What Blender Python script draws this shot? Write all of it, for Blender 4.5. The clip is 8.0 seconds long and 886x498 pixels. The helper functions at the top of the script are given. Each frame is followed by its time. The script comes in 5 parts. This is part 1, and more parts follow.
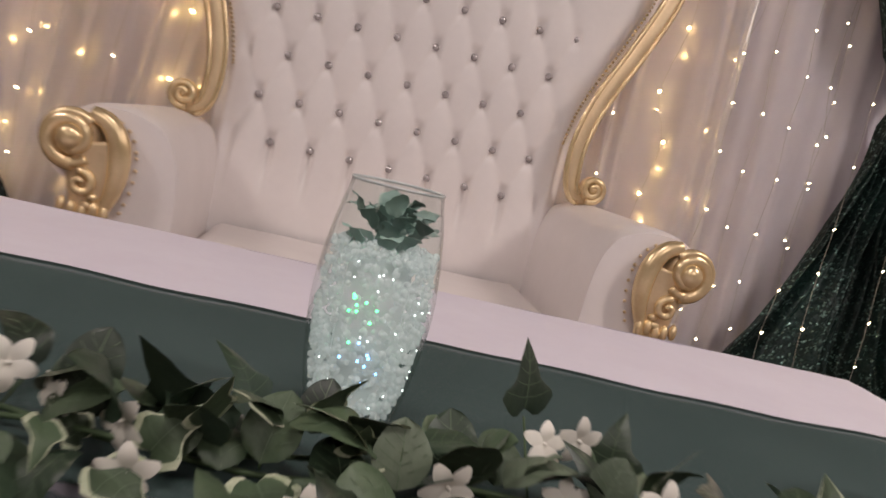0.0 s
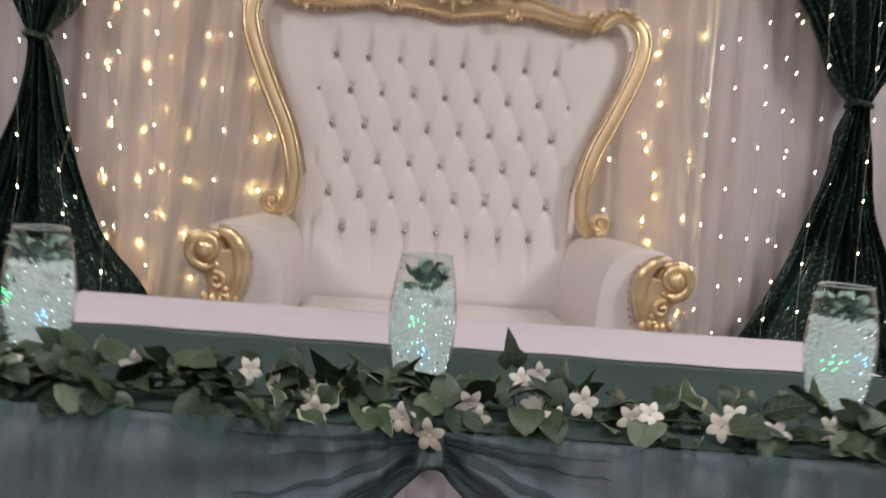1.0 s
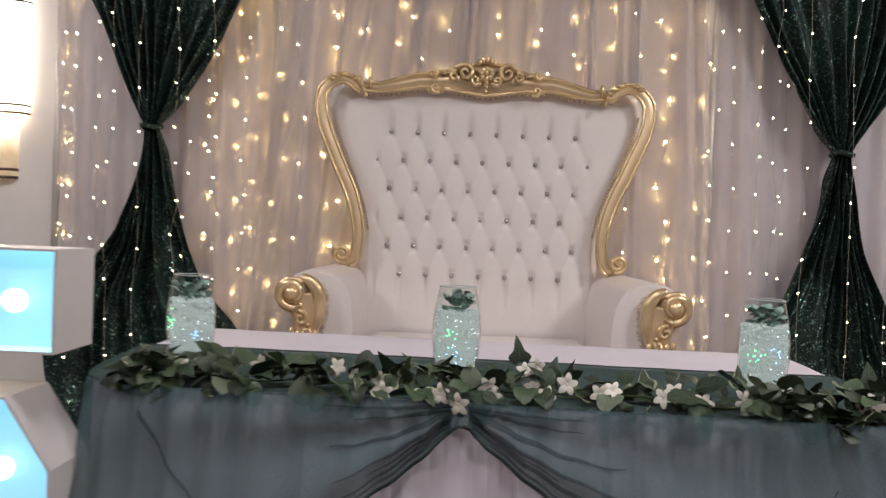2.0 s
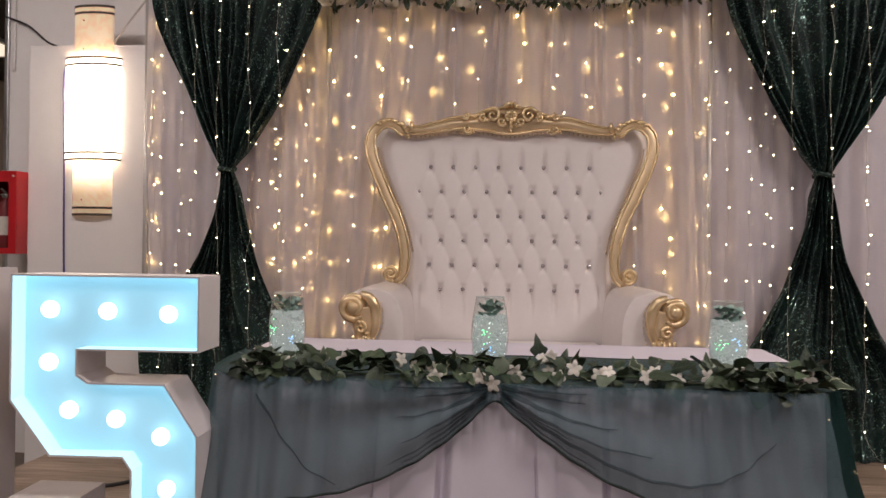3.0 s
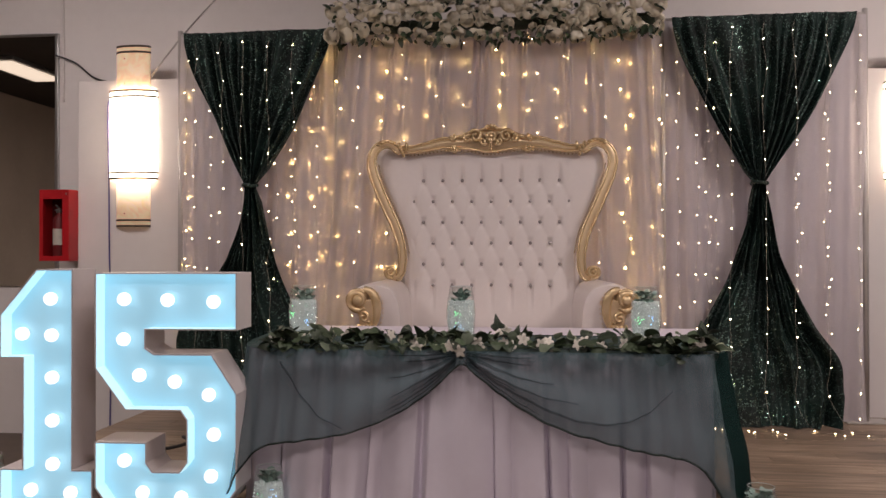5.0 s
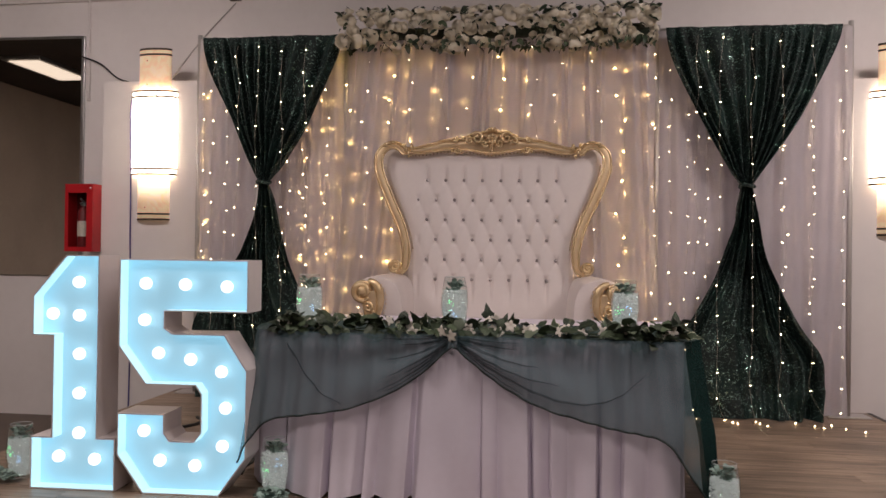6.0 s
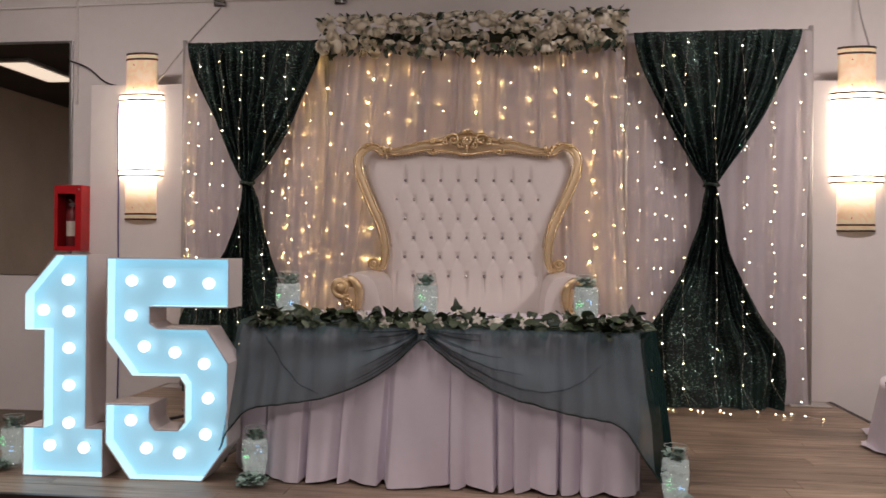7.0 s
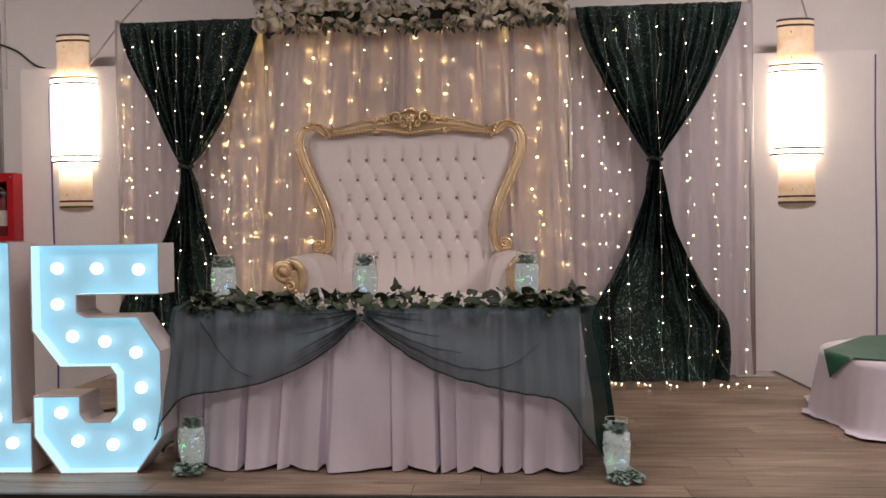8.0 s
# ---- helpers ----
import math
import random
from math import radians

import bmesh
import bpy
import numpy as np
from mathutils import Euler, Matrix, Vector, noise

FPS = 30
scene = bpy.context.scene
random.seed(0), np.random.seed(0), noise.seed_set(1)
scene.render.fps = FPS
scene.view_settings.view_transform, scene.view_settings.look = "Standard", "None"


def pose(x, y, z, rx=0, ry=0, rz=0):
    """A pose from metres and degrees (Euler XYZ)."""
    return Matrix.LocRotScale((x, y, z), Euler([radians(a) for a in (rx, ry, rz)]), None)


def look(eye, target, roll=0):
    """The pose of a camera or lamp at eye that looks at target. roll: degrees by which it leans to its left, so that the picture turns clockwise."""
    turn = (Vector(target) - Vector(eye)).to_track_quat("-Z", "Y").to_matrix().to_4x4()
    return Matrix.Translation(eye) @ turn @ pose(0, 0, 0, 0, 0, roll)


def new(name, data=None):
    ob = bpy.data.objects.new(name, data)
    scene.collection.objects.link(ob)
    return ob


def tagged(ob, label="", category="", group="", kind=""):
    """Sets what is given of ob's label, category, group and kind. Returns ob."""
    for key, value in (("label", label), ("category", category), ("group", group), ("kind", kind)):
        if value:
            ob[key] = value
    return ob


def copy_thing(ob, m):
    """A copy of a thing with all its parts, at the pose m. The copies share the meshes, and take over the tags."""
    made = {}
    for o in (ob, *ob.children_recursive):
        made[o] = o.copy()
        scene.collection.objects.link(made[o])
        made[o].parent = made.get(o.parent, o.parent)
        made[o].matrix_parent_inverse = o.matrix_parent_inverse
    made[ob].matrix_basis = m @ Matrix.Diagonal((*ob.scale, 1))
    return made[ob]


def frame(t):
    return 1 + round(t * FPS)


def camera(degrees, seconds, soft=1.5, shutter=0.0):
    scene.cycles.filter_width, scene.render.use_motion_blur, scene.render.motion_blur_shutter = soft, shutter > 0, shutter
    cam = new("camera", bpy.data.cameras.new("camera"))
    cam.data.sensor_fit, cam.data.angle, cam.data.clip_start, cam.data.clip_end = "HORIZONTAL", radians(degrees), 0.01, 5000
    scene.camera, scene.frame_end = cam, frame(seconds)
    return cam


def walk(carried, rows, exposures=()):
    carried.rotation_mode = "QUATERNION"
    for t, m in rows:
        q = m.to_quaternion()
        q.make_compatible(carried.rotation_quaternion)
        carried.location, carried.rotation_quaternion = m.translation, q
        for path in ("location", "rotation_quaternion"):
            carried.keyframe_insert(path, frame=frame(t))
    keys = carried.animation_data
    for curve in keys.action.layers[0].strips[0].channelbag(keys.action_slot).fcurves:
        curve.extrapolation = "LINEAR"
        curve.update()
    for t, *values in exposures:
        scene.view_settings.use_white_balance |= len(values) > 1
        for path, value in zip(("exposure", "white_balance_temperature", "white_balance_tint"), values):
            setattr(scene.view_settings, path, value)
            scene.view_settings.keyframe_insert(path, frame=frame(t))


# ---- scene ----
cam = camera(58.0, 8.0, shutter=0.5)
PATH = [
    (0, (-0.069, -0.698, 1.091), (0.168, 1.272, 0.844), 13.5),
    (0.3, (-0.03, -0.896, 1.134), (0.084, 1.082, 0.859), 10.9),
    (0.5, (-0.026, -1.04, 1.146), (0.051, 0.941, 0.887), 8.5),
    (0.7, (-0.038, -1.183, 1.149), (0.028, 0.802, 0.916), 6.1),
    (1, (-0.04, -1.412, 1.176), (0.014, 0.582, 1.022), 4.3),
    (1.2, (-0.008, -1.537, 1.193), (0.033, 0.461, 1.103), 3.3),
    (1.5, (0.031, -1.746, 1.19), (0.019, 0.253, 1.118), 3.1),
    (1.7, (0.04, -1.864, 1.171), (-0.018, 0.135, 1.116), 3.0),
    (2.8, (0.031, -2.652, 1.223), (-0.138, -0.659, 1.213), 0.9),
    (3, (0.07, -2.756, 1.209), (-0.116, -0.765, 1.211), 0.8),
    (3.5, (0.113, -3.006, 1.214), (-0.088, -1.016, 1.245), 0.6),
    (4, (0.097, -3.27, 1.203), (-0.104, -1.281, 1.226), -0.3),
    (4.5, (0.188, -3.44, 1.192), (-0.015, -1.45, 1.208), -0.6),
    (5.8, (0.419, -3.784, 1.184), (0.16, -1.8, 1.195), 1.0),
    (6, (0.432, -3.856, 1.146), (0.175, -1.873, 1.163), 0.8),
    (6.5, (0.484, -3.984, 1.148), (0.231, -2.0, 1.16), 0.6),
    (7, (0.568, -4.067, 1.146), (0.332, -2.081, 1.157), 0.5),
    (7.5, (0.636, -4.075, 1.137), (0.475, -2.081, 1.134), -0.2),
    (8, (0.674, -3.988, 1.12), (0.536, -1.993, 1.089), -0.9),
]
walk(cam, [(t, look(eye, target, roll)) for t, eye, target, roll in PATH],
     [(0.0, -0.03, 6500, 8), (0.7, 0.08, 6250, 3), (1.5, 0.10, 6050, 1), (3.0, -0.14, 6500, 9), (3.5, -0.13, 6550, 10), (4.0, -0.27, 6650, 12), (4.5, -0.36, 6700, 13), (8.0, -0.35, 6650, 12)])

# ---------------------------------------------------------------- world and large lights
world = bpy.data.worlds.new("hall_world")
scene.world = world
world.use_nodes = True
world.node_tree.nodes["Background"].inputs[0].default_value = (0.9, 0.82, 0.85, 1)
world.node_tree.nodes["Background"].inputs[1].default_value = 0.02


def area(name, x, y, z, sx, sy, watts, colour, target):
    d = bpy.data.lights.new(name, "AREA")
    d.shape, d.size, d.size_y, d.energy, d.color = "RECTANGLE", sx, sy, watts, colour
    ob = new(name, d)
    ob.matrix_world = look((x, y, z), target)
    return ob


HALL = (1.0, 0.875, 0.85)
area("hall_ceiling_lamp", -2.0, -4.6, 3.62, 1.2, 1.2, 85, HALL, (-2.0, -4.6, 0))
area("hall_ceiling_lamp", 2.2, -4.6, 3.62, 1.2, 1.2, 85, HALL, (2.2, -4.6, 0))
# unseen fill lights, added to brighten walls, sofa and table from above
area("stage_fill_light", -3.3, -0.2, 3.70, 1.2, 0.6, 95, HALL, (-3.7, 1.9, 0))
area("stage_fill_light", 3.3, -0.2, 3.70, 1.2, 0.6, 145, HALL, (3.7, 1.9, 0))
area("stage_fill_light", 0.0, -0.9, 3.70, 1.2, 0.6, 38, HALL, (0.0, -0.9, 0))

# ---------------------------------------------------------------- materials


def material(name):
    m = bpy.data.materials.new(name)
    m.use_nodes = True
    nt = m.node_tree
    return m, nt, nt.nodes["Principled BSDF"], nt.nodes["Material Output"]


def node(nt, kind, **values):
    n = nt.nodes.new(kind)
    for k, v in values.items():
        n.inputs[k.replace("_", " ")].default_value = v
    return n


def plain(name, c1, c2=None, rough=0.5, metal=0.0, scale=8.0, bump=0.0, bump_scale=120.0, spec=0.5, per_object=0.0, sheen=0.0, coat=0.0):
    """A surface whose colour drifts between c1 and c2 at two scales, with fine relief."""
    m, nt, p, out = material(name)
    c2 = c2 or tuple(v * 0.8 for v in c1)
    tc = nt.nodes.new("ShaderNodeTexCoord")
    big = node(nt, "ShaderNodeTexNoise", Scale=scale, Detail=5.0)
    fine = node(nt, "ShaderNodeTexNoise", Scale=scale * 9, Detail=3.0)
    nt.links.new(tc.outputs["Object"], big.inputs["Vector"])
    nt.links.new(tc.outputs["Object"], fine.inputs["Vector"])
    add = nt.nodes.new("ShaderNodeMath")
    add.operation = "MULTIPLY_ADD"
    add.inputs[1].default_value = 0.35
    nt.links.new(fine.outputs["Fac"], add.inputs[0])
    nt.links.new(big.outputs["Fac"], add.inputs[2])
    ramp = nt.nodes.new("ShaderNodeValToRGB")
    ramp.color_ramp.elements[0].position, ramp.color_ramp.elements[1].position = 0.45, 0.9
    ramp.color_ramp.elements[0].color, ramp.color_ramp.elements[1].color = (*c1, 1), (*c2, 1)
    nt.links.new(add.outputs[0], ramp.inputs["Fac"])
    colour = ramp.outputs["Color"]
    if per_object:
        info = nt.nodes.new("ShaderNodeObjectInfo")
        hsv = nt.nodes.new("ShaderNodeHueSaturation")
        span = nt.nodes.new("ShaderNodeMapRange")
        span.inputs["To Min"].default_value, span.inputs["To Max"].default_value = 1 - per_object, 1 + per_object
        nt.links.new(info.outputs["Random"], span.inputs["Value"])
        nt.links.new(span.outputs["Result"], hsv.inputs["Value"])
        nt.links.new(colour, hsv.inputs["Color"])
        colour = hsv.outputs["Color"]
    nt.links.new(colour, p.inputs["Base Color"])
    p.inputs["Roughness"].default_value, p.inputs["Metallic"].default_value = rough, metal
    p.inputs["Specular IOR Level"].default_value = spec
    p.inputs["Sheen Weight"].default_value, p.inputs["Coat Weight"].default_value = sheen, coat
    if bump:
        tex = node(nt, "ShaderNodeTexNoise", Scale=bump_scale, Detail=4.0)
        nt.links.new(tc.outputs["Object"], tex.inputs["Vector"])
        b = node(nt, "ShaderNodeBump", Strength=bump, Distance=0.004)
        nt.links.new(tex.outputs["Fac"], b.inputs["Height"])
        nt.links.new(b.outputs["Normal"], p.inputs["Normal"])
    return m


def glow(name, colour, strength, base=(0.8, 0.8, 0.8), rough=0.4):
    m, nt, p, out = material(name)
    p.inputs["Base Color"].default_value = (*base, 1)
    p.inputs["Roughness"].default_value = rough
    p.inputs["Emission Color"].default_value = (*colour, 1)
    p.inputs["Emission Strength"].default_value = strength
    return m


def sheer(name, colour, through_share, clear, weave=900.0, fade=None, crinkle=0.0):
    """A thin cloth: part lets light through scattered, part is open weave."""
    m, nt, p, out = material(name)
    nt.nodes.remove(p)
    tc = nt.nodes.new("ShaderNodeTexCoord")
    big = node(nt, "ShaderNodeTexNoise", Scale=3.0, Detail=4.0)
    nt.links.new(tc.outputs["Object"], big.inputs["Vector"])
    ramp = nt.nodes.new("ShaderNodeValToRGB")
    ramp.color_ramp.elements[0].position, ramp.color_ramp.elements[1].position = 0.3, 0.75
    ramp.color_ramp.elements[0].color = (*(fade or tuple(v * 0.9 for v in colour)), 1)
    ramp.color_ramp.elements[1].color = (*colour, 1)
    nt.links.new(big.outputs["Fac"], ramp.inputs["Fac"])
    dif = nt.nodes.new("ShaderNodeBsdfDiffuse")
    tra = nt.nodes.new("ShaderNodeBsdfTranslucent")
    opn = nt.nodes.new("ShaderNodeBsdfTransparent")
    for n in (dif, tra):
        nt.links.new(ramp.outputs["Color"], n.inputs["Color"])
    if crinkle:
        stretch = nt.nodes.new("ShaderNodeMapping")
        stretch.inputs["Scale"].default_value = (170, 60, 9)
        nt.links.new(tc.outputs["Object"], stretch.inputs["Vector"])
        lines = node(nt, "ShaderNodeTexNoise", Scale=1.0, Detail=4.0, Distortion=0.4)
        nt.links.new(stretch.outputs[0], lines.inputs["Vector"])
        relief = node(nt, "ShaderNodeBump", Strength=crinkle, Distance=0.004)
        nt.links.new(lines.outputs["Fac"], relief.inputs["Height"])
        for n in (dif, tra):
            nt.links.new(relief.outputs["Normal"], n.inputs["Normal"])
    one, two = nt.nodes.new("ShaderNodeMixShader"), nt.nodes.new("ShaderNodeMixShader")
    one.inputs[0].default_value = through_share
    nt.links.new(dif.outputs[0], one.inputs[1])
    nt.links.new(tra.outputs[0], one.inputs[2])
    threads = node(nt, "ShaderNodeTexNoise", Scale=weave, Detail=1.0)
    nt.links.new(tc.outputs["Object"], threads.inputs["Vector"])
    span = nt.nodes.new("ShaderNodeMapRange")
    span.inputs["From Min"].default_value, span.inputs["From Max"].default_value = 0.3, 0.7
    span.inputs["To Min"].default_value, span.inputs["To Max"].default_value = max(0, clear - 0.12), clear + 0.12
    nt.links.new(threads.outputs["Fac"], span.inputs["Value"])
    nt.links.new(span.outputs["Result"], two.inputs[0])
    nt.links.new(one.outputs[0], two.inputs[1])
    nt.links.new(opn.outputs[0], two.inputs[2])
    nt.links.new(two.outputs[0], out.inputs["Surface"])
    return m


def sequins(name):
    """Dark green sequin cloth: small tilted metallic scales on a dark ground."""
    m, nt, p, out = material(name)
    tc = nt.nodes.new("ShaderNodeTexCoord")
    cell = node(nt, "ShaderNodeTexVoronoi", Scale=140.0)
    nt.links.new(tc.outputs["Object"], cell.inputs["Vector"])
    big = node(nt, "ShaderNodeTexNoise", Scale=5.0, Detail=5.0)
    nt.links.new(tc.outputs["Object"], big.inputs["Vector"])
    ramp = nt.nodes.new("ShaderNodeValToRGB")
    ramp.color_ramp.elements[0].position, ramp.color_ramp.elements[1].position = 0.35, 0.75
    ramp.color_ramp.elements[0].color, ramp.color_ramp.elements[1].color = (0.0045, 0.011, 0.0098, 1), (0.011, 0.031, 0.027, 1)
    nt.links.new(big.outputs["Fac"], ramp.inputs["Fac"])
    nt.links.new(ramp.outputs["Color"], p.inputs["Base Color"])
    geo = nt.nodes.new("ShaderNodeNewGeometry")
    sub = nt.nodes.new("ShaderNodeVectorMath")
    sub.operation = "SUBTRACT"
    sub.inputs[1].default_value = (0.5, 0.5, 0.5)
    nt.links.new(cell.outputs["Color"], sub.inputs[0])
    mul = nt.nodes.new("ShaderNodeVectorMath")
    mul.operation = "SCALE"
    mul.inputs["Scale"].default_value = 0.7
    nt.links.new(sub.outputs[0], mul.inputs[0])
    tilt = nt.nodes.new("ShaderNodeVectorMath")
    nt.links.new(geo.outputs["Normal"], tilt.inputs[0])
    nt.links.new(mul.outputs[0], tilt.inputs[1])
    norm = nt.nodes.new("ShaderNodeVectorMath")
    norm.operation = "NORMALIZE"
    nt.links.new(tilt.outputs[0], norm.inputs[0])
    nt.links.new(norm.outputs[0], p.inputs["Normal"])
    sep = nt.nodes.new("ShaderNodeSeparateColor")
    nt.links.new(cell.outputs["Color"], sep.inputs["Color"])
    gate = nt.nodes.new("ShaderNodeMath")
    gate.operation = "GREATER_THAN"
    gate.inputs[1].default_value = 0.88
    nt.links.new(sep.outputs["Green"], gate.inputs[0])
    area_of = nt.nodes.new("ShaderNodeMapRange")
    area_of.inputs["From Min"].default_value, area_of.inputs["From Max"].default_value = 0.44, 0.62
    area_of.inputs["To Min"].default_value = 0.14
    nt.links.new(big.outputs["Fac"], area_of.inputs["Value"])
    patch = nt.nodes.new("ShaderNodeMath")
    patch.operation = "MULTIPLY"
    nt.links.new(gate.outputs[0], patch.inputs[0])
    nt.links.new(area_of.outputs["Result"], patch.inputs[1])
    rough = nt.nodes.new("ShaderNodeMapRange")
    rough.inputs["From Max"].default_value = 0.6
    rough.inputs["To Min"].default_value, rough.inputs["To Max"].default_value = 0.55, 0.27
    nt.links.new(patch.outputs[0], rough.inputs["Value"])
    nt.links.new(rough.outputs["Result"], p.inputs["Roughness"])
    shine = nt.nodes.new("ShaderNodeMix")
    shine.data_type = "RGBA"
    shine.inputs["B"].default_value = (0.42, 0.66, 0.58, 1)
    nt.links.new(patch.outputs[0], shine.inputs["Factor"])
    nt.links.new(ramp.outputs["Color"], shine.inputs["A"])
    nt.links.new(shine.outputs["Result"], p.inputs["Base Color"])
    nt.links.new(patch.outputs[0], p.inputs["Metallic"])
    p.inputs["Specular IOR Level"].default_value = 0.3
    return m


def clear_glass(name):
    """Thin clear glass: see-through, with a gloss that grows towards its edges."""
    m, nt, p, out = material(name)
    nt.nodes.remove(p)
    edge_w = node(nt, "ShaderNodeLayerWeight", Blend=0.5)
    fres = nt.nodes.new("ShaderNodeMath")
    fres.operation = "POWER"
    fres.inputs[1].default_value = 3.0
    nt.links.new(edge_w.outputs["Facing"], fres.inputs[0])
    soft = nt.nodes.new("ShaderNodeMapRange")
    soft.inputs["To Min"].default_value, soft.inputs["To Max"].default_value = 0.07, 0.75
    nt.links.new(fres.outputs[0], soft.inputs["Value"])
    see = nt.nodes.new("ShaderNodeBsdfTransparent")
    see.inputs["Color"].default_value = (0.95, 0.975, 0.965, 1)
    shine = nt.nodes.new("ShaderNodeBsdfGlossy")
    shine.inputs["Roughness"].default_value = 0.03
    mix = nt.nodes.new("ShaderNodeMixShader")
    nt.links.new(soft.outputs[0], mix.inputs[0])
    nt.links.new(see.outputs[0], mix.inputs[1])
    nt.links.new(shine.outputs[0], mix.inputs[2])
    nt.links.new(mix.outputs[0], out.inputs["Surface"])
    return m


def wood(name):
    """Worn grey-brown laminate, grain along x, each plank its own tone."""
    m, nt, p, out = material(name)
    tc = nt.nodes.new("ShaderNodeTexCoord")
    info = nt.nodes.new("ShaderNodeObjectInfo")
    shift = nt.nodes.new("ShaderNodeVectorMath")
    shift.operation = "MULTIPLY_ADD"
    shift.inputs[1].default_value = (1, 1, 1)
    comb = nt.nodes.new("ShaderNodeCombineXYZ")
    times = nt.nodes.new("ShaderNodeMath")
    times.operation = "MULTIPLY"
    times.inputs[1].default_value = 40
    nt.links.new(info.outputs["Random"], times.inputs[0])
    nt.links.new(times.outputs[0], comb.inputs["X"])
    nt.links.new(times.outputs[0], comb.inputs["Z"])
    nt.links.new(tc.outputs["Object"], shift.inputs[0])
    nt.links.new(comb.outputs[0], shift.inputs[2])
    scale = nt.nodes.new("ShaderNodeMapping")
    scale.inputs["Scale"].default_value = (1.6, 22, 8)
    nt.links.new(shift.outputs[0], scale.inputs["Vector"])
    grain = node(nt, "ShaderNodeTexNoise", Scale=1.5, Detail=7.0, Distortion=0.6)
    nt.links.new(scale.outputs[0], grain.inputs["Vector"])
    ramp = nt.nodes.new("ShaderNodeValToRGB")
    ramp.color_ramp.elements[0].position, ramp.color_ramp.elements[1].position = 0.3, 0.72
    ramp.color_ramp.elements[0].color, ramp.color_ramp.elements[1].color = (0.16, 0.113, 0.080, 1), (0.37, 0.28, 0.21, 1)
    nt.links.new(grain.outputs["Fac"], ramp.inputs["Fac"])
    hsv = nt.nodes.new("ShaderNodeHueSaturation")
    span = nt.nodes.new("ShaderNodeMapRange")
    span.inputs["To Min"].default_value, span.inputs["To Max"].default_value = 0.82, 1.14
    nt.links.new(info.outputs["Random"], span.inputs["Value"])
    nt.links.new(span.outputs["Result"], hsv.inputs["Value"])
    nt.links.new(ramp.outputs["Color"], hsv.inputs["Color"])
    place = nt.nodes.new("ShaderNodeNewGeometry")
    worn = node(nt, "ShaderNodeTexNoise", Scale=1.7, Detail=5.0, Distortion=0.5)
    nt.links.new(place.outputs["Position"], worn.inputs["Vector"])
    wear = nt.nodes.new("ShaderNodeMapRange")
    wear.inputs["From Min"].default_value, wear.inputs["From Max"].default_value = 0.3, 0.7
    wear.inputs["To Min"].default_value, wear.inputs["To Max"].default_value = 0.70, 1.25
    nt.links.new(worn.outputs["Fac"], wear.inputs["Value"])
    knots = nt.nodes.new("ShaderNodeMapping")
    knots.inputs["Scale"].default_value = (3.5, 17, 3)
    nt.links.new(shift.outputs[0], knots.inputs["Vector"])
    speck = node(nt, "ShaderNodeTexNoise", Scale=1.0, Detail=3.0)
    nt.links.new(knots.outputs[0], speck.inputs["Vector"])
    dark = nt.nodes.new("ShaderNodeMapRange")
    dark.inputs["From Min"].default_value, dark.inputs["From Max"].default_value = 0.66, 0.76
    dark.inputs["To Min"].default_value, dark.inputs["To Max"].default_value = 1.0, 0.35
    nt.links.new(speck.outputs["Fac"], dark.inputs["Value"])
    both = nt.nodes.new("ShaderNodeMath")
    both.operation = "MULTIPLY"
    nt.links.new(wear.outputs["Result"], both.inputs[0])
    nt.links.new(dark.outputs["Result"], both.inputs[1])
    tone = nt.nodes.new("ShaderNodeHueSaturation")
    nt.links.new(both.outputs[0], tone.inputs["Value"])
    nt.links.new(hsv.outputs["Color"], tone.inputs["Color"])
    nt.links.new(tone.outputs["Color"], p.inputs["Base Color"])
    gloss = nt.nodes.new("ShaderNodeMapRange")
    gloss.inputs["To Min"].default_value, gloss.inputs["To Max"].default_value = 0.34, 0.58
    nt.links.new(worn.outputs["Fac"], gloss.inputs["Value"])
    nt.links.new(gloss.outputs["Result"], p.inputs["Roughness"])
    b = node(nt, "ShaderNodeBump", Strength=0.12, Distance=0.002)
    nt.links.new(grain.outputs["Fac"], b.inputs["Height"])
    nt.links.new(b.outputs["Normal"], p.inputs["Normal"])
    return m


M_WALL = plain("painted_wall", (0.84, 0.80, 0.78), (0.78, 0.74, 0.72), 0.75, scale=1.5, bump=0.12, bump_scale=60)
M_PANEL = plain("panel_paint", (0.8, 0.76, 0.74), (0.74, 0.7, 0.68), 0.55, scale=1.2, bump=0.08, bump_scale=50)
M_TAN = plain("tan_wall", (0.60, 0.50, 0.41), (0.52, 0.43, 0.35), 0.8, scale=1.5)
M_CEIL = plain("dark_ceiling", (0.06, 0.045, 0.035), (0.04, 0.03, 0.025), 0.85, scale=2)
M_LOWER = plain("hall_floor", (0.12, 0.085, 0.06), (0.08, 0.055, 0.04), 0.45, scale=3)
M_WOOD = wood("laminate")
M_TRIM = plain("dark_trim", (0.025, 0.022, 0.02), (0.04, 0.035, 0.03), 0.45, scale=20)
M_LEATHER = plain("white_leatherette", (0.80, 0.74, 0.72), (0.75, 0.69, 0.67), 0.40, scale=4, bump=0.10, bump_scale=500, spec=0.5)
M_GOLD = plain("gold_paint", (0.88, 0.69, 0.42), (0.70, 0.52, 0.29), 0.27, metal=0.68, scale=14, bump=0.1, bump_scale=150)
M_GOLDFLAT = plain("aged_gold_paint", (0.78, 0.61, 0.39), (0.66, 0.50, 0.30), 0.36, metal=0.52, scale=12, bump=0.1, bump_scale=120)
# gold darkened to paint the shade in the crest's hollows
M_RECESS_SHADE = plain("recess_shade_gold", (0.26, 0.17, 0.08), (0.18, 0.11, 0.05), 0.45, metal=0.6, scale=20)
